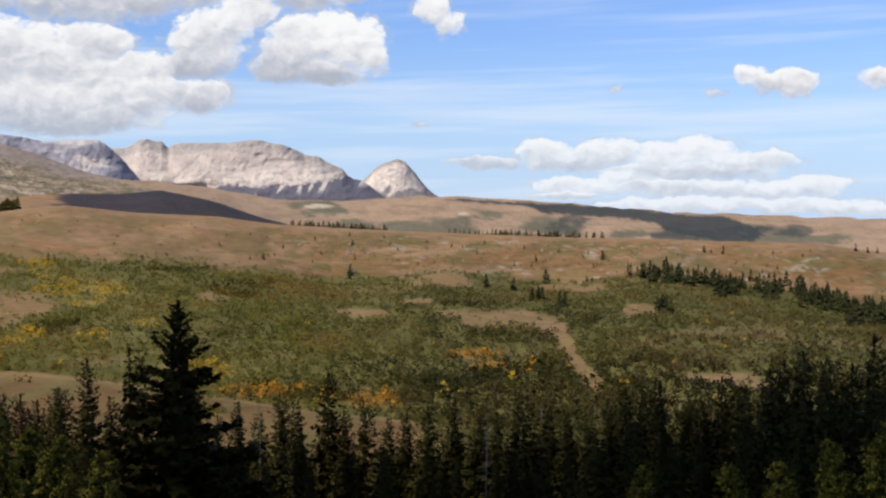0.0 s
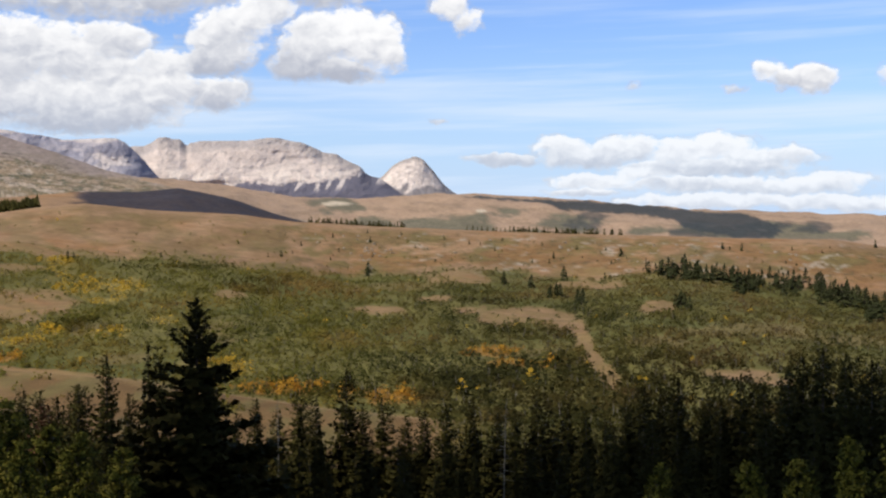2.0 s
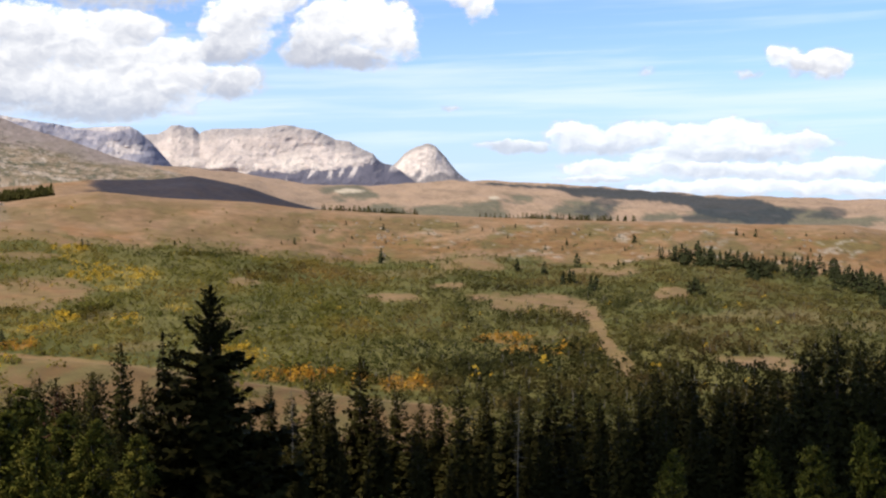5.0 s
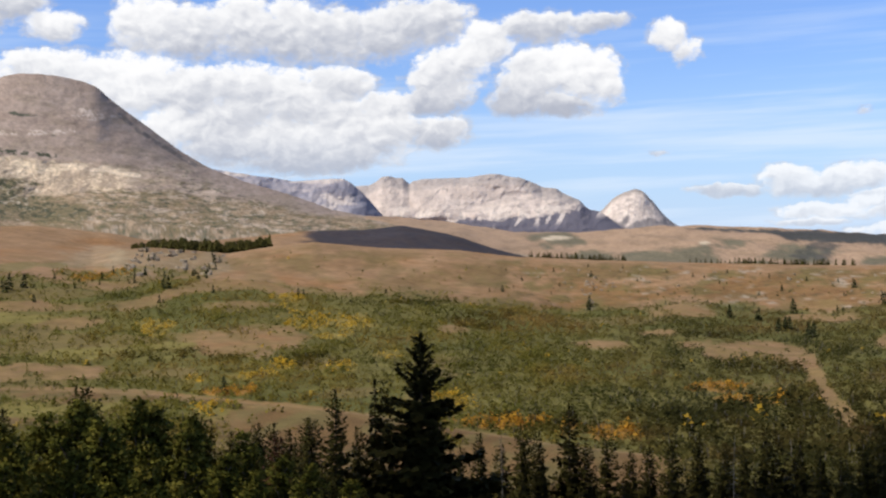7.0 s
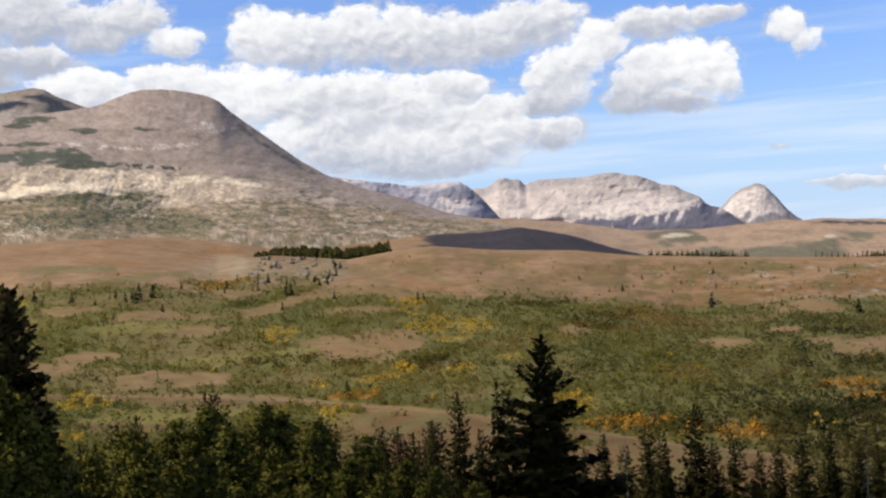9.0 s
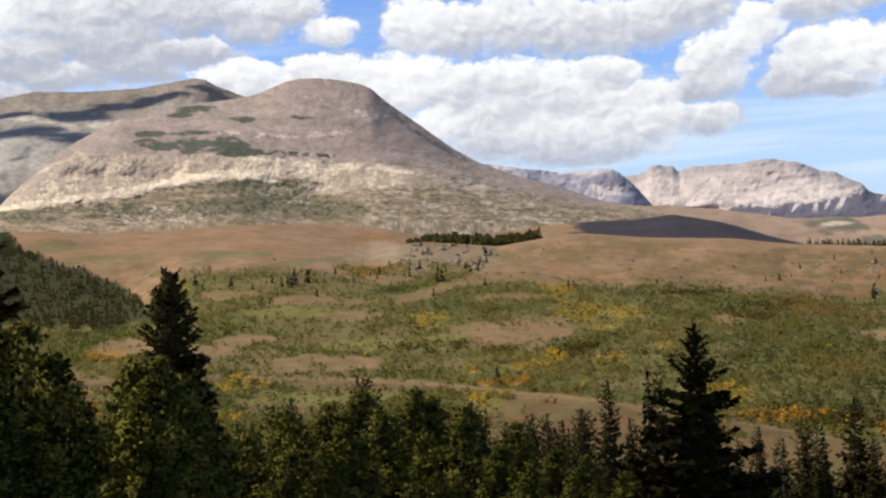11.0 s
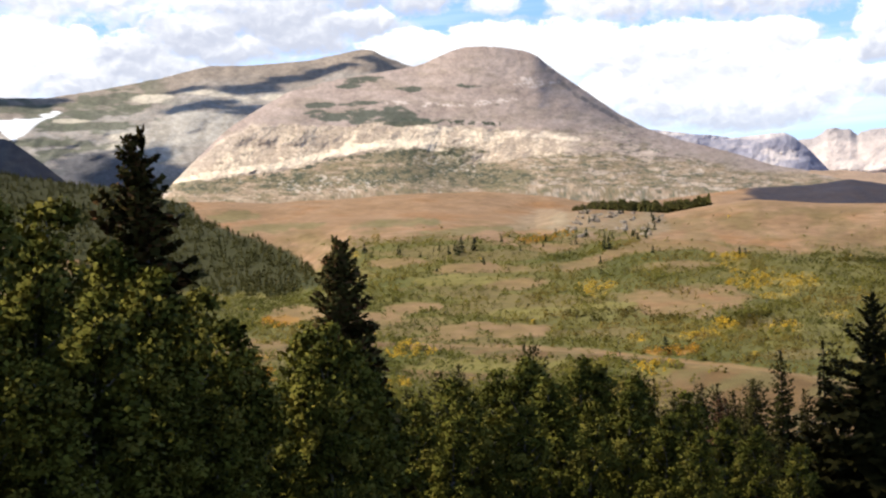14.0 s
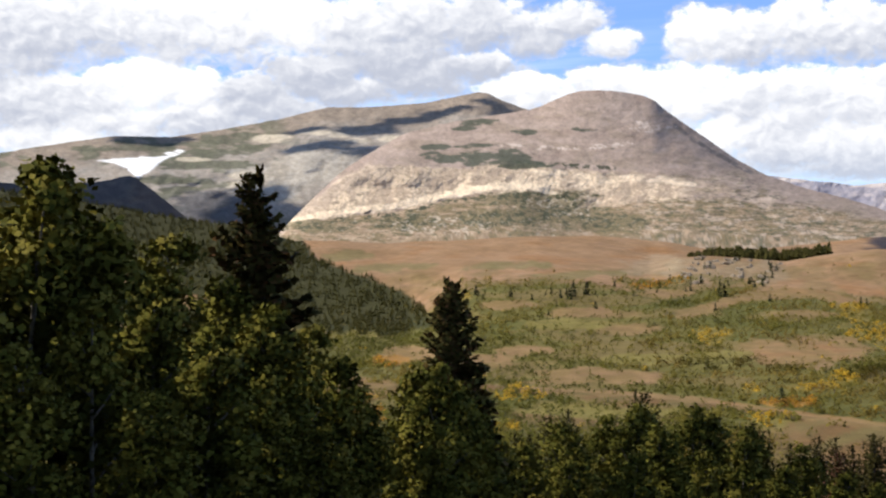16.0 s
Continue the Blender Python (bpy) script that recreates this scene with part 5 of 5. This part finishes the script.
    r = rng.uniform(250, 1150, n)
    p, e = ground_points(a, r)
    dense = scrub_mask(a, e, r) * (1 - forest_mask(a, e))
    clump = fbm(a * 1.6, e * 5, 81, 4, 0.6)
    keep = (rng.random(n) < dense * (0.86 + 0.7 * clump))
    bright = np.maximum(patches(a, e, GOLDEN, 3, 1.2), patches(a, e, RUSTY, 4, 1.2))
    keep |= (bright > 0.5) & (rng.random(n) < 0.95) & (dense > 0.2)
    keep |= (rng.random(n) < 0.02) & (r > 330) & (e < CREST(a) - 0.4)
    a, r, p, e, clump = a[keep], r[keep], p[keep], e[keep], clump[keep]
    m = len(a)
    height = (1.25 + 1.15 * rng.random(m)) * (1 + 0.35 * fbm(a * 0.8, e * 2, 82, 3))
    gold = np.maximum((patches(a, e, GOLDEN, 3, 1.2) > 0.5) & (rng.random(m) < 0.6 + 1.5 * fbm(a * 3, e * 8, 86, 3)), rng.random(m) < 0.004)
    rust = (patches(a, e, RUSTY, 4, 1.6) > 0.5) & ~gold & (rng.random(m) < 0.72)
    pick = 0.42 + 0.5 * fbm(a * 0.7, e * 2.2, 83, 4) + 0.6 * fbm(a * 0.16, e * 0.9, 84, 3) + 0.12 * (rng.random(m) - 0.5)
    green = palette([(0.100, 0.102, 0.026), (0.142, 0.134, 0.030), (0.184, 0.158, 0.036), (0.222, 0.166, 0.042), (0.240, 0.158, 0.050)], pick)
    # darker groves, and to the near right shade painted into the leaf tone
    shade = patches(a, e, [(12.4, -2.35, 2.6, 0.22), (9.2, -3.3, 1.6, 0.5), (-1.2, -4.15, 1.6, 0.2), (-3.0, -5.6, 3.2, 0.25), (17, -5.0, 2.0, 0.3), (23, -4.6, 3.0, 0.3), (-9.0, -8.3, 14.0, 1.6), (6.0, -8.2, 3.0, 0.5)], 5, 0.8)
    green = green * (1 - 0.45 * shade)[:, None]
    height = height * (1 + 0.25 * shade)
    green = green * (1 + step(8 - a, 0, 8)[:, None] * np.array([-0.20, -0.20, 0.10]))
    grove = fbm(p[:, 0] / 16, p[:, 1] / 30, 85, 3, 0.6)
    green = green * ((1 + 0.30 * grove) * rng.uniform(0.76, 1.24, m))[:, None]
    height = height * (1 + 0.5 * grove)
    # the right side is toned down once more for that painted shade
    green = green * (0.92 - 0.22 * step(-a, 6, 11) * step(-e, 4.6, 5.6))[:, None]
    warm = palette([(0.40, 0.27, 0.040), (0.60, 0.40, 0.05), (0.27, 0.20, 0.045)], rng.random(m))
    red = palette([(0.32, 0.155, 0.028), (0.50, 0.28, 0.04), (0.20, 0.13, 0.04)], rng.random(m))
    close = r < 560
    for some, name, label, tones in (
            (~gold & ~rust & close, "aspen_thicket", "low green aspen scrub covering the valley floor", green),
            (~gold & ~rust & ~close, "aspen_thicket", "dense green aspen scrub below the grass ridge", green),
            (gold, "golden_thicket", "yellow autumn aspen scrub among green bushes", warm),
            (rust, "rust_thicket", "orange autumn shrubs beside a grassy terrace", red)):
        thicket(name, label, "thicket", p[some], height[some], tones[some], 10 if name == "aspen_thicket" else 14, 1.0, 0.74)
    # bare grey stems
    k = rng.random(m) < 0.06 * (1 + 2 * (clump > 0.1))
    q, h = p[k], height[k] * (1.1 + 0.5 * rng.random(k.sum()))
    lean = unit(np.stack([rng.normal(size=len(q)) * 0.08, rng.normal(size=len(q)) * 0.08, np.ones(len(q))], 1))
    side = unit(np.stack([-q[:, 1] * 0 + np.cos(np.radians(a[k])), np.sin(np.radians(a[k])), 0 * h], 1))
    co, faces = blades(q, lean, side, h * 0.95, np.full(len(q), 0.12))
    tagged(new("bare_stems", raw_mesh("bare_stems", co, faces, STEMS, smooth=False)), "pale leafless aspen stems in the scrub", "dead trees", kind="stuff")


make_thickets()


# ---- conifers of the ridge and the far hillsides ----
FAR_SHAPES = [far_conifer_arrays(s) for s in range(4)]


def wood(name, label, a, r, high, light=1.0):
    """A far conifer wood as one mass."""
    p, _ = ground_points(a, r)
    cos, faces, tones, base = [], [], [], 0
    kind = rng.integers(0, 4, len(a))
    for k, (co, f) in enumerate(FAR_SHAPES):
        i = np.nonzero(kind == k)[0]
        h = high[i][:, None, None]
        c = co[None] * h * np.array([1.6, 1.6, 1.0]) + p[i][:, None]
        cos.append(c.reshape(-1, 3))
        faces.append((f[None] + (base + np.arange(len(i)) * len(co))[:, None, None]).reshape(-1, 4))
        base += len(i) * len(co)
        tones.append(np.repeat(palette([(0.043, 0.040, 0.012), (0.060, 0.055, 0.016), (0.080, 0.070, 0.021)], rng.random(len(i))) * light, len(co), 0))
    me = raw_mesh(name, np.concatenate(cos), np.concatenate(faces), FAR_NEEDLES, smooth=False)
    add_tone(me, np.concatenate(tones))
    return tagged(new(name, me), label, "forest", kind="stuff")


def make_far_woods():
    n = 26000
    a, r = rng.uniform(36, 58, n), rng.uniform(560, 1400, n)
    _, e = ground_points(a, r)
    keep = (rng.random(n) < forest_mask(a, e)) & (e > -3.4)
    a, r = a[keep][:5200], r[keep][:5200]
    wood("hillside_forest", "dark green conifer forest on a far hillside", a, r, rng.uniform(2.8, 5.5, len(a)), 1.3)
    a = np.concatenate([rng.uniform(-5.5, -2.6, 60), rng.uniform(2.6, 7.2, 85), rng.uniform(-7.5, -5.2, 26), rng.uniform(-2.6, 0, 14)])
    r = 1148 + rng.uniform(0, 16, len(a))
    wood("crest_wood", "row of small conifers along a grass crest", a, r, rng.uniform(3.0, 6.5, len(a)))
    a = 19.0 + 6.2 * rng.random(620) ** 1.1
    r = 1205 + rng.uniform(0, 130, 620)
    wood("hollow_wood", "dark conifer grove in a hollow behind the ridge", a, r, 1.12 * (rng.uniform(5.5, 12, 620) + 0.8 * np.sin(a * 5) + 0.6 * np.sin(a * 13)) * np.interp(a, [19, 23.5, 25.2], [1, 1, 0.55]), 1.5)


make_far_woods()


def far_tree_meshes(k):
    co, f = FAR_SHAPES[k]
    crown = raw_mesh("far_crown", co, f, FAR_NEEDLES, smooth=False)
    add_tone(crown, np.tile([[0.036, 0.040, 0.016]], (len(co), 1)))
    return raw_mesh("far_trunk", *tubes([[(0, 0, 0, 0.02), (0, 0, 0.5, 0.012), (0, 0, 0.95, 0.004)]], 5), BARK), crown


def upright(p, high, wide=1.0, sink=0.1):
    return Matrix.Translation(p - Vector((0, 0, sink))) @ Matrix.Rotation(rng.uniform(0, 6.28), 4, "Z") @ Matrix.Diagonal((high * wide, high * wide, high, 1))


def make_ridge_trees():
    first = []
    for k in range(3):
        tree = thing("ridge_conifer", Matrix.Identity(4), "small dark conifer on a grassy ridge", "conifer", "conifers on the ridge")
        trunk, crown = far_tree_meshes(k)
        part("trunk", trunk, tree), part("crown", crown, tree)
        first.append(tree)
    spots = []
    # bearing, height of the foot, tree height
    meadow = [(4.19, -1.35, 6), (-4.77, -3.1, 12), (-2, -3.15, 8), (4.35, -2.9, 8), (8.3, -1.98, 6), (8.9, -1.98, 4), (-7.37, -2, 8), (-11.95, -1.65, 7), (-12.8, -1.72, 8), (5.65, -1.75, 4), (-4.3, -2.1, 6), (-0.4, -1.45, 4), (-6.65, -3, 5), (-6.9, -3.02, 4), (-18.5, -1.55, 8), (-19, -1.6, 6), (-19.4, -1.62, 6), (4.3, -2.75, 10), (-2.02, -3.3, 9)]
    shoulder = [(13.7, -1.95, 4), (17.75, -2, 7), (17.5, -2, 6), (23.8, -1.5, 8), (23.6, -1.5, 10), (21.6, -1.75, 6), (30.4, -1.4, 12), (30.6, -1.5, 8), (29.8, -1.3, 10), (34.9, -1.2, 8), (26.5, -1.05, 7), (21.2, -6.35, 7), (31, -1.45, 7), (24.6, -0.9, 7), (26, -0.75, 6), (33.3, -1.35, 7)]
    singles = meadow + shoulder
    for b, h, t in singles:
        spots.append((b, sighted(b, h), t))
    for c, h, w, k in ((-4.3, -3.85, 0.35, 7), (-5.6, -4.1, 0.2, 4), (-10.1, -4.3, 0.4, 8), (-3.0, -3.4, 0.3, 2)):
        spots += [(c + rng.uniform(-w, w), sighted(c, h) + rng.uniform(-15, 15), rng.uniform(6, 10)) for _ in range(k)]
    line = [(-8.58, -2.6), (-9.98, -2.85), (-12.26, -3.1), (-14.7, -3.1), (-16.4, -3.35), (-18.35, -4.1), (-20.5, -4.3)]
    for k in range(235):
        b = -8.5 - 12 * rng.random() ** 0.85
        h = np.interp(-b, [-x[0] for x in line], [x[1] for x in line]) + rng.normal() * 0.14 - (0.45 * rng.random() if b < -12.5 else 0)
        if rng.random() < 0.18 * (math.sin(b * 3.1) > 0.4):
            continue
        spots.append((b, sighted(b, h), rng.uniform(7, 13)))
    for _ in range(46):
        b = rng.uniform(-17, 9)
        spots.append((b, sighted(b, float(CREST(b)) - rng.uniform(0.25, 1.7)), rng.uniform(2.0, 4.5)))
    for _ in range(24):
        b = rng.uniform(24, 36)
        spots.append((b, sighted(b, rng.uniform(-2.2, -0.9)), rng.uniform(2.5, 6)))
    # dark clumps on the rocky knob
    for c, h, k in ((21.9, -0.77, 6), (21.39, -0.28, 5), (22.27, -1.02, 4), (22.86, 0.06, 3), (24.24, -0.22, 2), (24.61, 0.18, 2), (23.51, -1.13, 2), (25.02, -1.1, 2)):
        spots += [(c + rng.normal() * 0.2, sighted(c, h + rng.normal() * 0.08), rng.uniform(4, 7)) for _ in range(k)]
    for i, (b, d, t) in enumerate(spots):
        m = upright(place(b, d), t * 0.95, rng.uniform(1.4, 1.9))
        if i < 3:
            first[i].matrix_basis = m
        else:
            made = copy_thing(first[i % 3], m)
            made.matrix_basis = m


make_ridge_trees()


# ---- stones ----
def boulder_mesh(seed):
    bm = bmesh.new()
    bmesh.ops.create_icosphere(bm, subdivisions=2, radius=1.0)
    for v in bm.verts:
        n = noise.noise(v.co * 1.1 + Vector((seed * 7.1, 0, 0))) * 0.55 + noise.noise(v.co * 2.7 + Vector((0, seed * 3.3, 0))) * 0.2
        v.co = v.co * (1 + n)
        v.co.z = max(v.co.z * 0.9, -0.35)
    me = bpy.data.meshes.new("boulder")
    bm.to_mesh(me)
    bm.free()
    me.materials.append(BOULDER)
    return me


def make_boulders():
    shapes = [boulder_mesh(s) for s in range(4)]
    spots = []
    # ribs of rock that run down the knob
    for top, foot, k in (((24.48, 0.33), (25.51, -0.68), 20), ((23.98, 0.19), (24.76, -0.82), 16), ((22.86, 0.29), (24.24, -0.32), 16), ((21.14, -0.08), (22.02, -1.0), 14), ((22.37, 0.1), (23.26, -0.85), 10)):
        for _ in range(k):
            t = rng.random()
            b, h = (top[i] + (foot[i] - top[i]) * t + rng.normal() * (0.12, 0.06)[i] for i in (0, 1))
            spots.append((b, min(h, float(CREST(b)) - 0.12), rng.uniform(1.6, 3.8)))
    for _ in range(75):
        b = rng.uniform(-17, 7)
        spots.append((b, CREST(b) - rng.uniform(0.3, 1.4), rng.uniform(0.7, 2.3)))
    for _ in range(18):
        spots.append((4.3 + rng.normal() * 0.2, rng.uniform(-2.6, -1.5), rng.uniform(0.8, 2.0)))
    for b, h, s in spots:
        ob = new("boulder", shapes[int(rng.integers(4))])
        ob.matrix_basis = Matrix.Translation(place(b, sighted(b, h))) @ Euler((0, 0.25 + 0.3 * rng.normal(), radians(b) + 0.5 * rng.normal())).to_matrix().to_4x4() @ Matrix.Diagonal((s, s * rng.uniform(0.5, 0.9), s * rng.uniform(0.5, 0.9), 1))
        tagged(ob, "pale grey boulder on a grassy slope", "boulder", "boulders on the ridge")


make_boulders()


# ---- the near slope: conifers, aspens and undergrowth ----
def stand(first, b, top, r, wide=1.0, used=[]):
    """Sets a near tree at a bearing, with its tip at an angle of height, at a distance."""
    foot = place(b, r)
    high = EYE + r * math.tan(radians(top)) - foot.z
    m = upright(foot, high, wide, 0.15)
    if first not in used:
        used.append(first)
        first.matrix_basis = m
        return first
    made = copy_thing(first, m)
    made.matrix_basis = m
    return made


def make_near_trees():
    spruces = []
    for k, (spread, gaps, ragged) in enumerate([(0.165, 0.0, 0.3), (0.14, 0.03, 0.4), (0.125, 0.0, 0.3), (0.135, 0.05, 0.4), (0.15, 0.03, 0.35)]):
        tree = thing("spruce_tree", Matrix.Identity(4), "dark green spruce on the near slope", "spruce", "spruces on the near slope")
        trunk, crown = conifer_meshes("spruce", spread, gaps, ragged, 36, 9, 12, 0.74, 0.5)
        part("trunk", trunk, tree), part("crown", crown, tree)
        spruces.append(tree)
    small = []
    for spread in (0.14, 0.12):
        tree = thing("young_spruce", Matrix.Identity(4), "dark young spruce low on the near slope", "spruce", "young spruces down the slope")
        trunk, crown = conifer_meshes("young", spread, 0.0, 0.3, 20, 6, 7, 1.45, 0.6)
        part("trunk", trunk, tree), part("crown", crown, tree)
        small.append(tree)
    big, tall, pine = (thing(n, Matrix.Identity(4), l, c) for n, l, c in (
        ("tall_spruce", "tall ragged dark spruce standing above the others", "spruce"),
        ("slender_spruce", "slender dark spruce rising behind leafy aspens", "spruce"),
        ("round_pine", "dense dark pine with some rusty needles", "pine")))
    for tree, spread, gaps, ragged, w, bo, tu in ((big, 0.23, 0.3, 0.75, 60, 10, 46), (tall, 0.20, 0.03, 0.5, 64, 12, 42), (pine, 0.150, 0.0, 0.3, 64, 14, 46)):
        trunk, crown = conifer_meshes("lone", spread, gaps, ragged, w, bo, tu, 0.62, 0.6 if tree == pine else 0.85, PINE_NEEDLES if tree != big else NEEDLES)
        part("trunk", trunk, tree), part("crown", crown, tree)
    stand(big, 12.15, -3.6, 75, 1.05)
    stand(tall, 44.75, 5.3, 42)
    stand(pine, 36.27, -0.1, 58)
    # bearing, height of the tip, distance
    south = [(34.2, -7.35, 100), (33.26, -7.4, 115), (32.6, -7.5, 115), (31.6, -6.7, 118), (30.77, -6.38, 120), (27.7, -5.5, 84), (24, -7, 120), (22.5, -7, 125), (21.8, -7.3, 120), (20.9, -7.9, 115), (19.67, -7.59, 125), (18.96, -7.62, 125), (18.25, -7.95, 120), (18, -8.3, 118), (17.41, -7.44, 120), (17.35, -7.4, 115)]
    middle = [(16.14, -6.16, 110), (15.2, -7.9, 118), (14.3, -5.7, 78), (13.5, -8.2, 112), (11.42, -7.8, 105), (10.4, -8.9, 118), (9.43, -8.33, 125), (8.4, -8.86, 130), (7.57, -7.98, 125), (6.71, -8.25, 120), (5.33, -7.03, 125), (4.6, -8.8, 124)]
    north = [(3.71, -8.37, 130), (2.58, -9.2, 130), (1.7, -9, 122), (0.68, -8.69, 120), (-0.56, -8.43, 125), (-1.69, -8.82, 125), (-2.5, -8.9, 118), (-3.53, -8.03, 120), (-4.97, -8.58, 120), (-5.8, -8.9, 115), (-6.67, -9.14, 110), (-7.6, -8.3, 112), (-8.47, -7.7, 118)]
    edge = [(-9.2, -7.8, 116), (-10, -7.41, 112), (-11.28, -7.89, 115), (-11.9, -8.3, 110), (-12.78, -7.08, 110), (-13.8, -7.6, 108), (-14.88, -6.77, 105), (-15.5, -6.25, 100), (-16.34, -5.85, 100), (-17.3, -6.06, 98), (-18.4, -6.3, 95), (-19.3, -5, 88), (-20.6, -5.4, 92)]
    tips = south + middle + north + edge
    for i, (b, t, r) in enumerate(tips):
        stand(spruces[i % 5], b, t, r, rng.uniform(0.82, 1.12))
    # the dark wall of trees below the tips
    wall = ring([(-21, -6.27), (-19.15, -6.59), (-16.77, -7.67), (-14.33, -8.01), (-12.09, -8.46), (-9.55, -8.46), (-6.97, -8.97), (-4.36, -9.4), (-1.74, -9.42), (0.37, -9.68), (2.21, -10.32), (4.84, -10.34), (7.44, -10.24), (10.02, -10.04), (13.79, -9.16), (16.98, -8.78), (19.82, -8.22), (22.56, -8)])
    for i in range(34):
        b = -21.5 + 42 * (i + rng.random()) / 34
        stand(spruces[i % 5], b, float(wall(b)) - rng.uniform(0.5, 2.0), rng.uniform(80, 112), rng.uniform(0.85, 1.15))
    for i in range(120):
        b = -21.5 + 43 * (i + rng.random()) / 120
        stand(small[i % 2], b, float(wall(b)) + rng.uniform(-1.2, 0.1), rng.uniform(112, 150), rng.uniform(1.0, 1.4))
    # grey snags and a dying pine among the spruces
    for b, t, r in ((-2, -8.43, 104), (8.47, -8.48, 112)):
        foot = place(b, r)
        high = EYE + r * math.tan(radians(t)) - foot.z
        snag = thing("dead_spruce", Matrix.Translation(foot - Vector((0, 0, 0.1))), "bare grey dead spruce with short broken twigs", "dead tree", "snags on the near slope")
        lean = rng.normal(size=2) * 0.02 * high
        part("trunk", raw_mesh("snag_trunk", *tubes([[(lean[0] * z * z, lean[1] * z * z, z * high, 0.06 * (1 - z) + 0.015) for z in np.linspace(0, 1, 9)]], 7), STEMS), snag)
        for z in np.linspace(0.35, 0.96, 26):
            w, reach = rng.uniform(0, 6.28), (1.15 - z) * high * 0.12 * rng.uniform(0.6, 1.3)
            d = np.array([math.cos(w), math.sin(w), -0.25])
            p = np.array([lean[0] * z * z, lean[1] * z * z, z * high])
            part("twig", raw_mesh("snag_twig", *tubes([[(*p, 0.026), (*(p + d * reach * 0.6), 0.018), (*(p + d * reach + np.array([0, 0, 0.08 * reach])), 0.008)]], 4), STEMS), snag)
    rusty = thing("dying_pine", Matrix.Identity(4), "small dying pine with rust-red needles", "pine")
    trunk, crown = conifer_meshes("dying", 0.15, 0.1, 0.4, 30, 8, 12, 0.8, 0.6, RUST_NEEDLES)
    part("trunk", trunk, rusty), part("crown", crown, rusty)
    stand(rusty, 18.64, -8.23, 96, 1.2)
    aspens = []
    for k, (spread, low, leaves, fine) in enumerate([(0.20, 0.18, 84, 0.95), (0.17, 0.22, 84, 0.95), (0.24, 0.15, 84, 0.95), (0.19, 0.2, 110, 0.85), (0.22, 0.15, 110, 0.85), (0.17, 0.25, 110, 0.85)]):
        tree = thing("aspen_tree", Matrix.Identity(4), "leafy green aspen with some yellowing leaves", "aspen", "aspens on the near slope")
        trunk, limbs, leaves = aspen_meshes("aspen", spread, low, 84, int(leaves * 0.6), fine)
        part("trunk", trunk, tree), part("crown", leaves, tree)
        for limb in limbs:
            part("limb", limb, tree)
        aspens.append(tree)
    beside = [(53.7, 6, 30), (55.6, 4.6, 28), (51.6, 3, 31), (49.9, 0.6, 27), (48.6, 2.1, 34), (46.4, 0.2, 33), (44.5, -0.9, 32), (42.9, -2.3, 36), (41.4, -3.6, 38), (47.5, -1.8, 24), (52.5, -0.5, 22), (45, -4, 26), (49.5, -4.5, 21), (54.5, -2.5, 20), (57.5, 3, 30), (42, -6.5, 30)]
    below = [(38.7, -4.1, 48), (37.1, -4.3, 46), (35.9, -4.8, 48), (34.8, -5.9, 52), (36.8, -6.6, 38), (39.8, -5.8, 40), (27.2, -6.1, 72), (29.4, -6.8, 72), (31.2, -6.8, 70), (26.2, -7, 66), (28.3, -6.7, 70), (32.8, -7.8, 64), (33.9, -7.6, 60), (30.2, -7.6, 62), (28, -8.2, 58), (31.5, -8.6, 55)]
    beyond = [(25.2, -6.4, 76), (24, -6.5, 78), (22.4, -7, 76), (20.5, -8, 72), (23.2, -7.6, 68), (18.9, -8.9, 66), (17.5, -9.6, 62), (25, -8.2, 58), (21.6, -8.7, 62), (19.8, -9.8, 58), (15.8, -10.2, 60), (-17.8, -9.6, 52), (-19.8, -8.8, 50), (-15.6, -10.6, 52), (-13.4, -10.8, 54), (-9, -11.2, 56)]
    tops = beside + below + beyond
    for i, (b, t, r) in enumerate(tops):
        stand(aspens[i % 3 + (3 if r < 45 else 0)], b, t, r, rng.uniform(0.95, 1.2))
    # unseen aspens added beside the view, towards the sun, to shade the near ones
    for i, (b, t, r) in enumerate([(61, 8.0, 26), (66, 14.0, 26), (72, 19.0, 30), (60, 5.0, 21), (70, 10.0, 22), (78, 20.0, 33), (84, 21.0, 27), (66, 15.5, 36), (92, 21.5, 22), (76, 12.0, 20)]):
        stand(aspens[3 + i % 3], b, t, r, 1.15)
    # undergrowth between the trunks
    n = 900
    a, r = rng.uniform(-24, 60, n), rng.uniform(38, 150, n)
    p, _ = ground_points(a, r)
    size = rng.uniform(0.5, 1.4, n)
    thicket("undergrowth", "dense green brush between the near trees", "undergrowth", p, size, palette([(0.03, 0.045, 0.015), (0.05, 0.065, 0.02), (0.075, 0.08, 0.025)], rng.random(n)), 14)


make_near_trees()
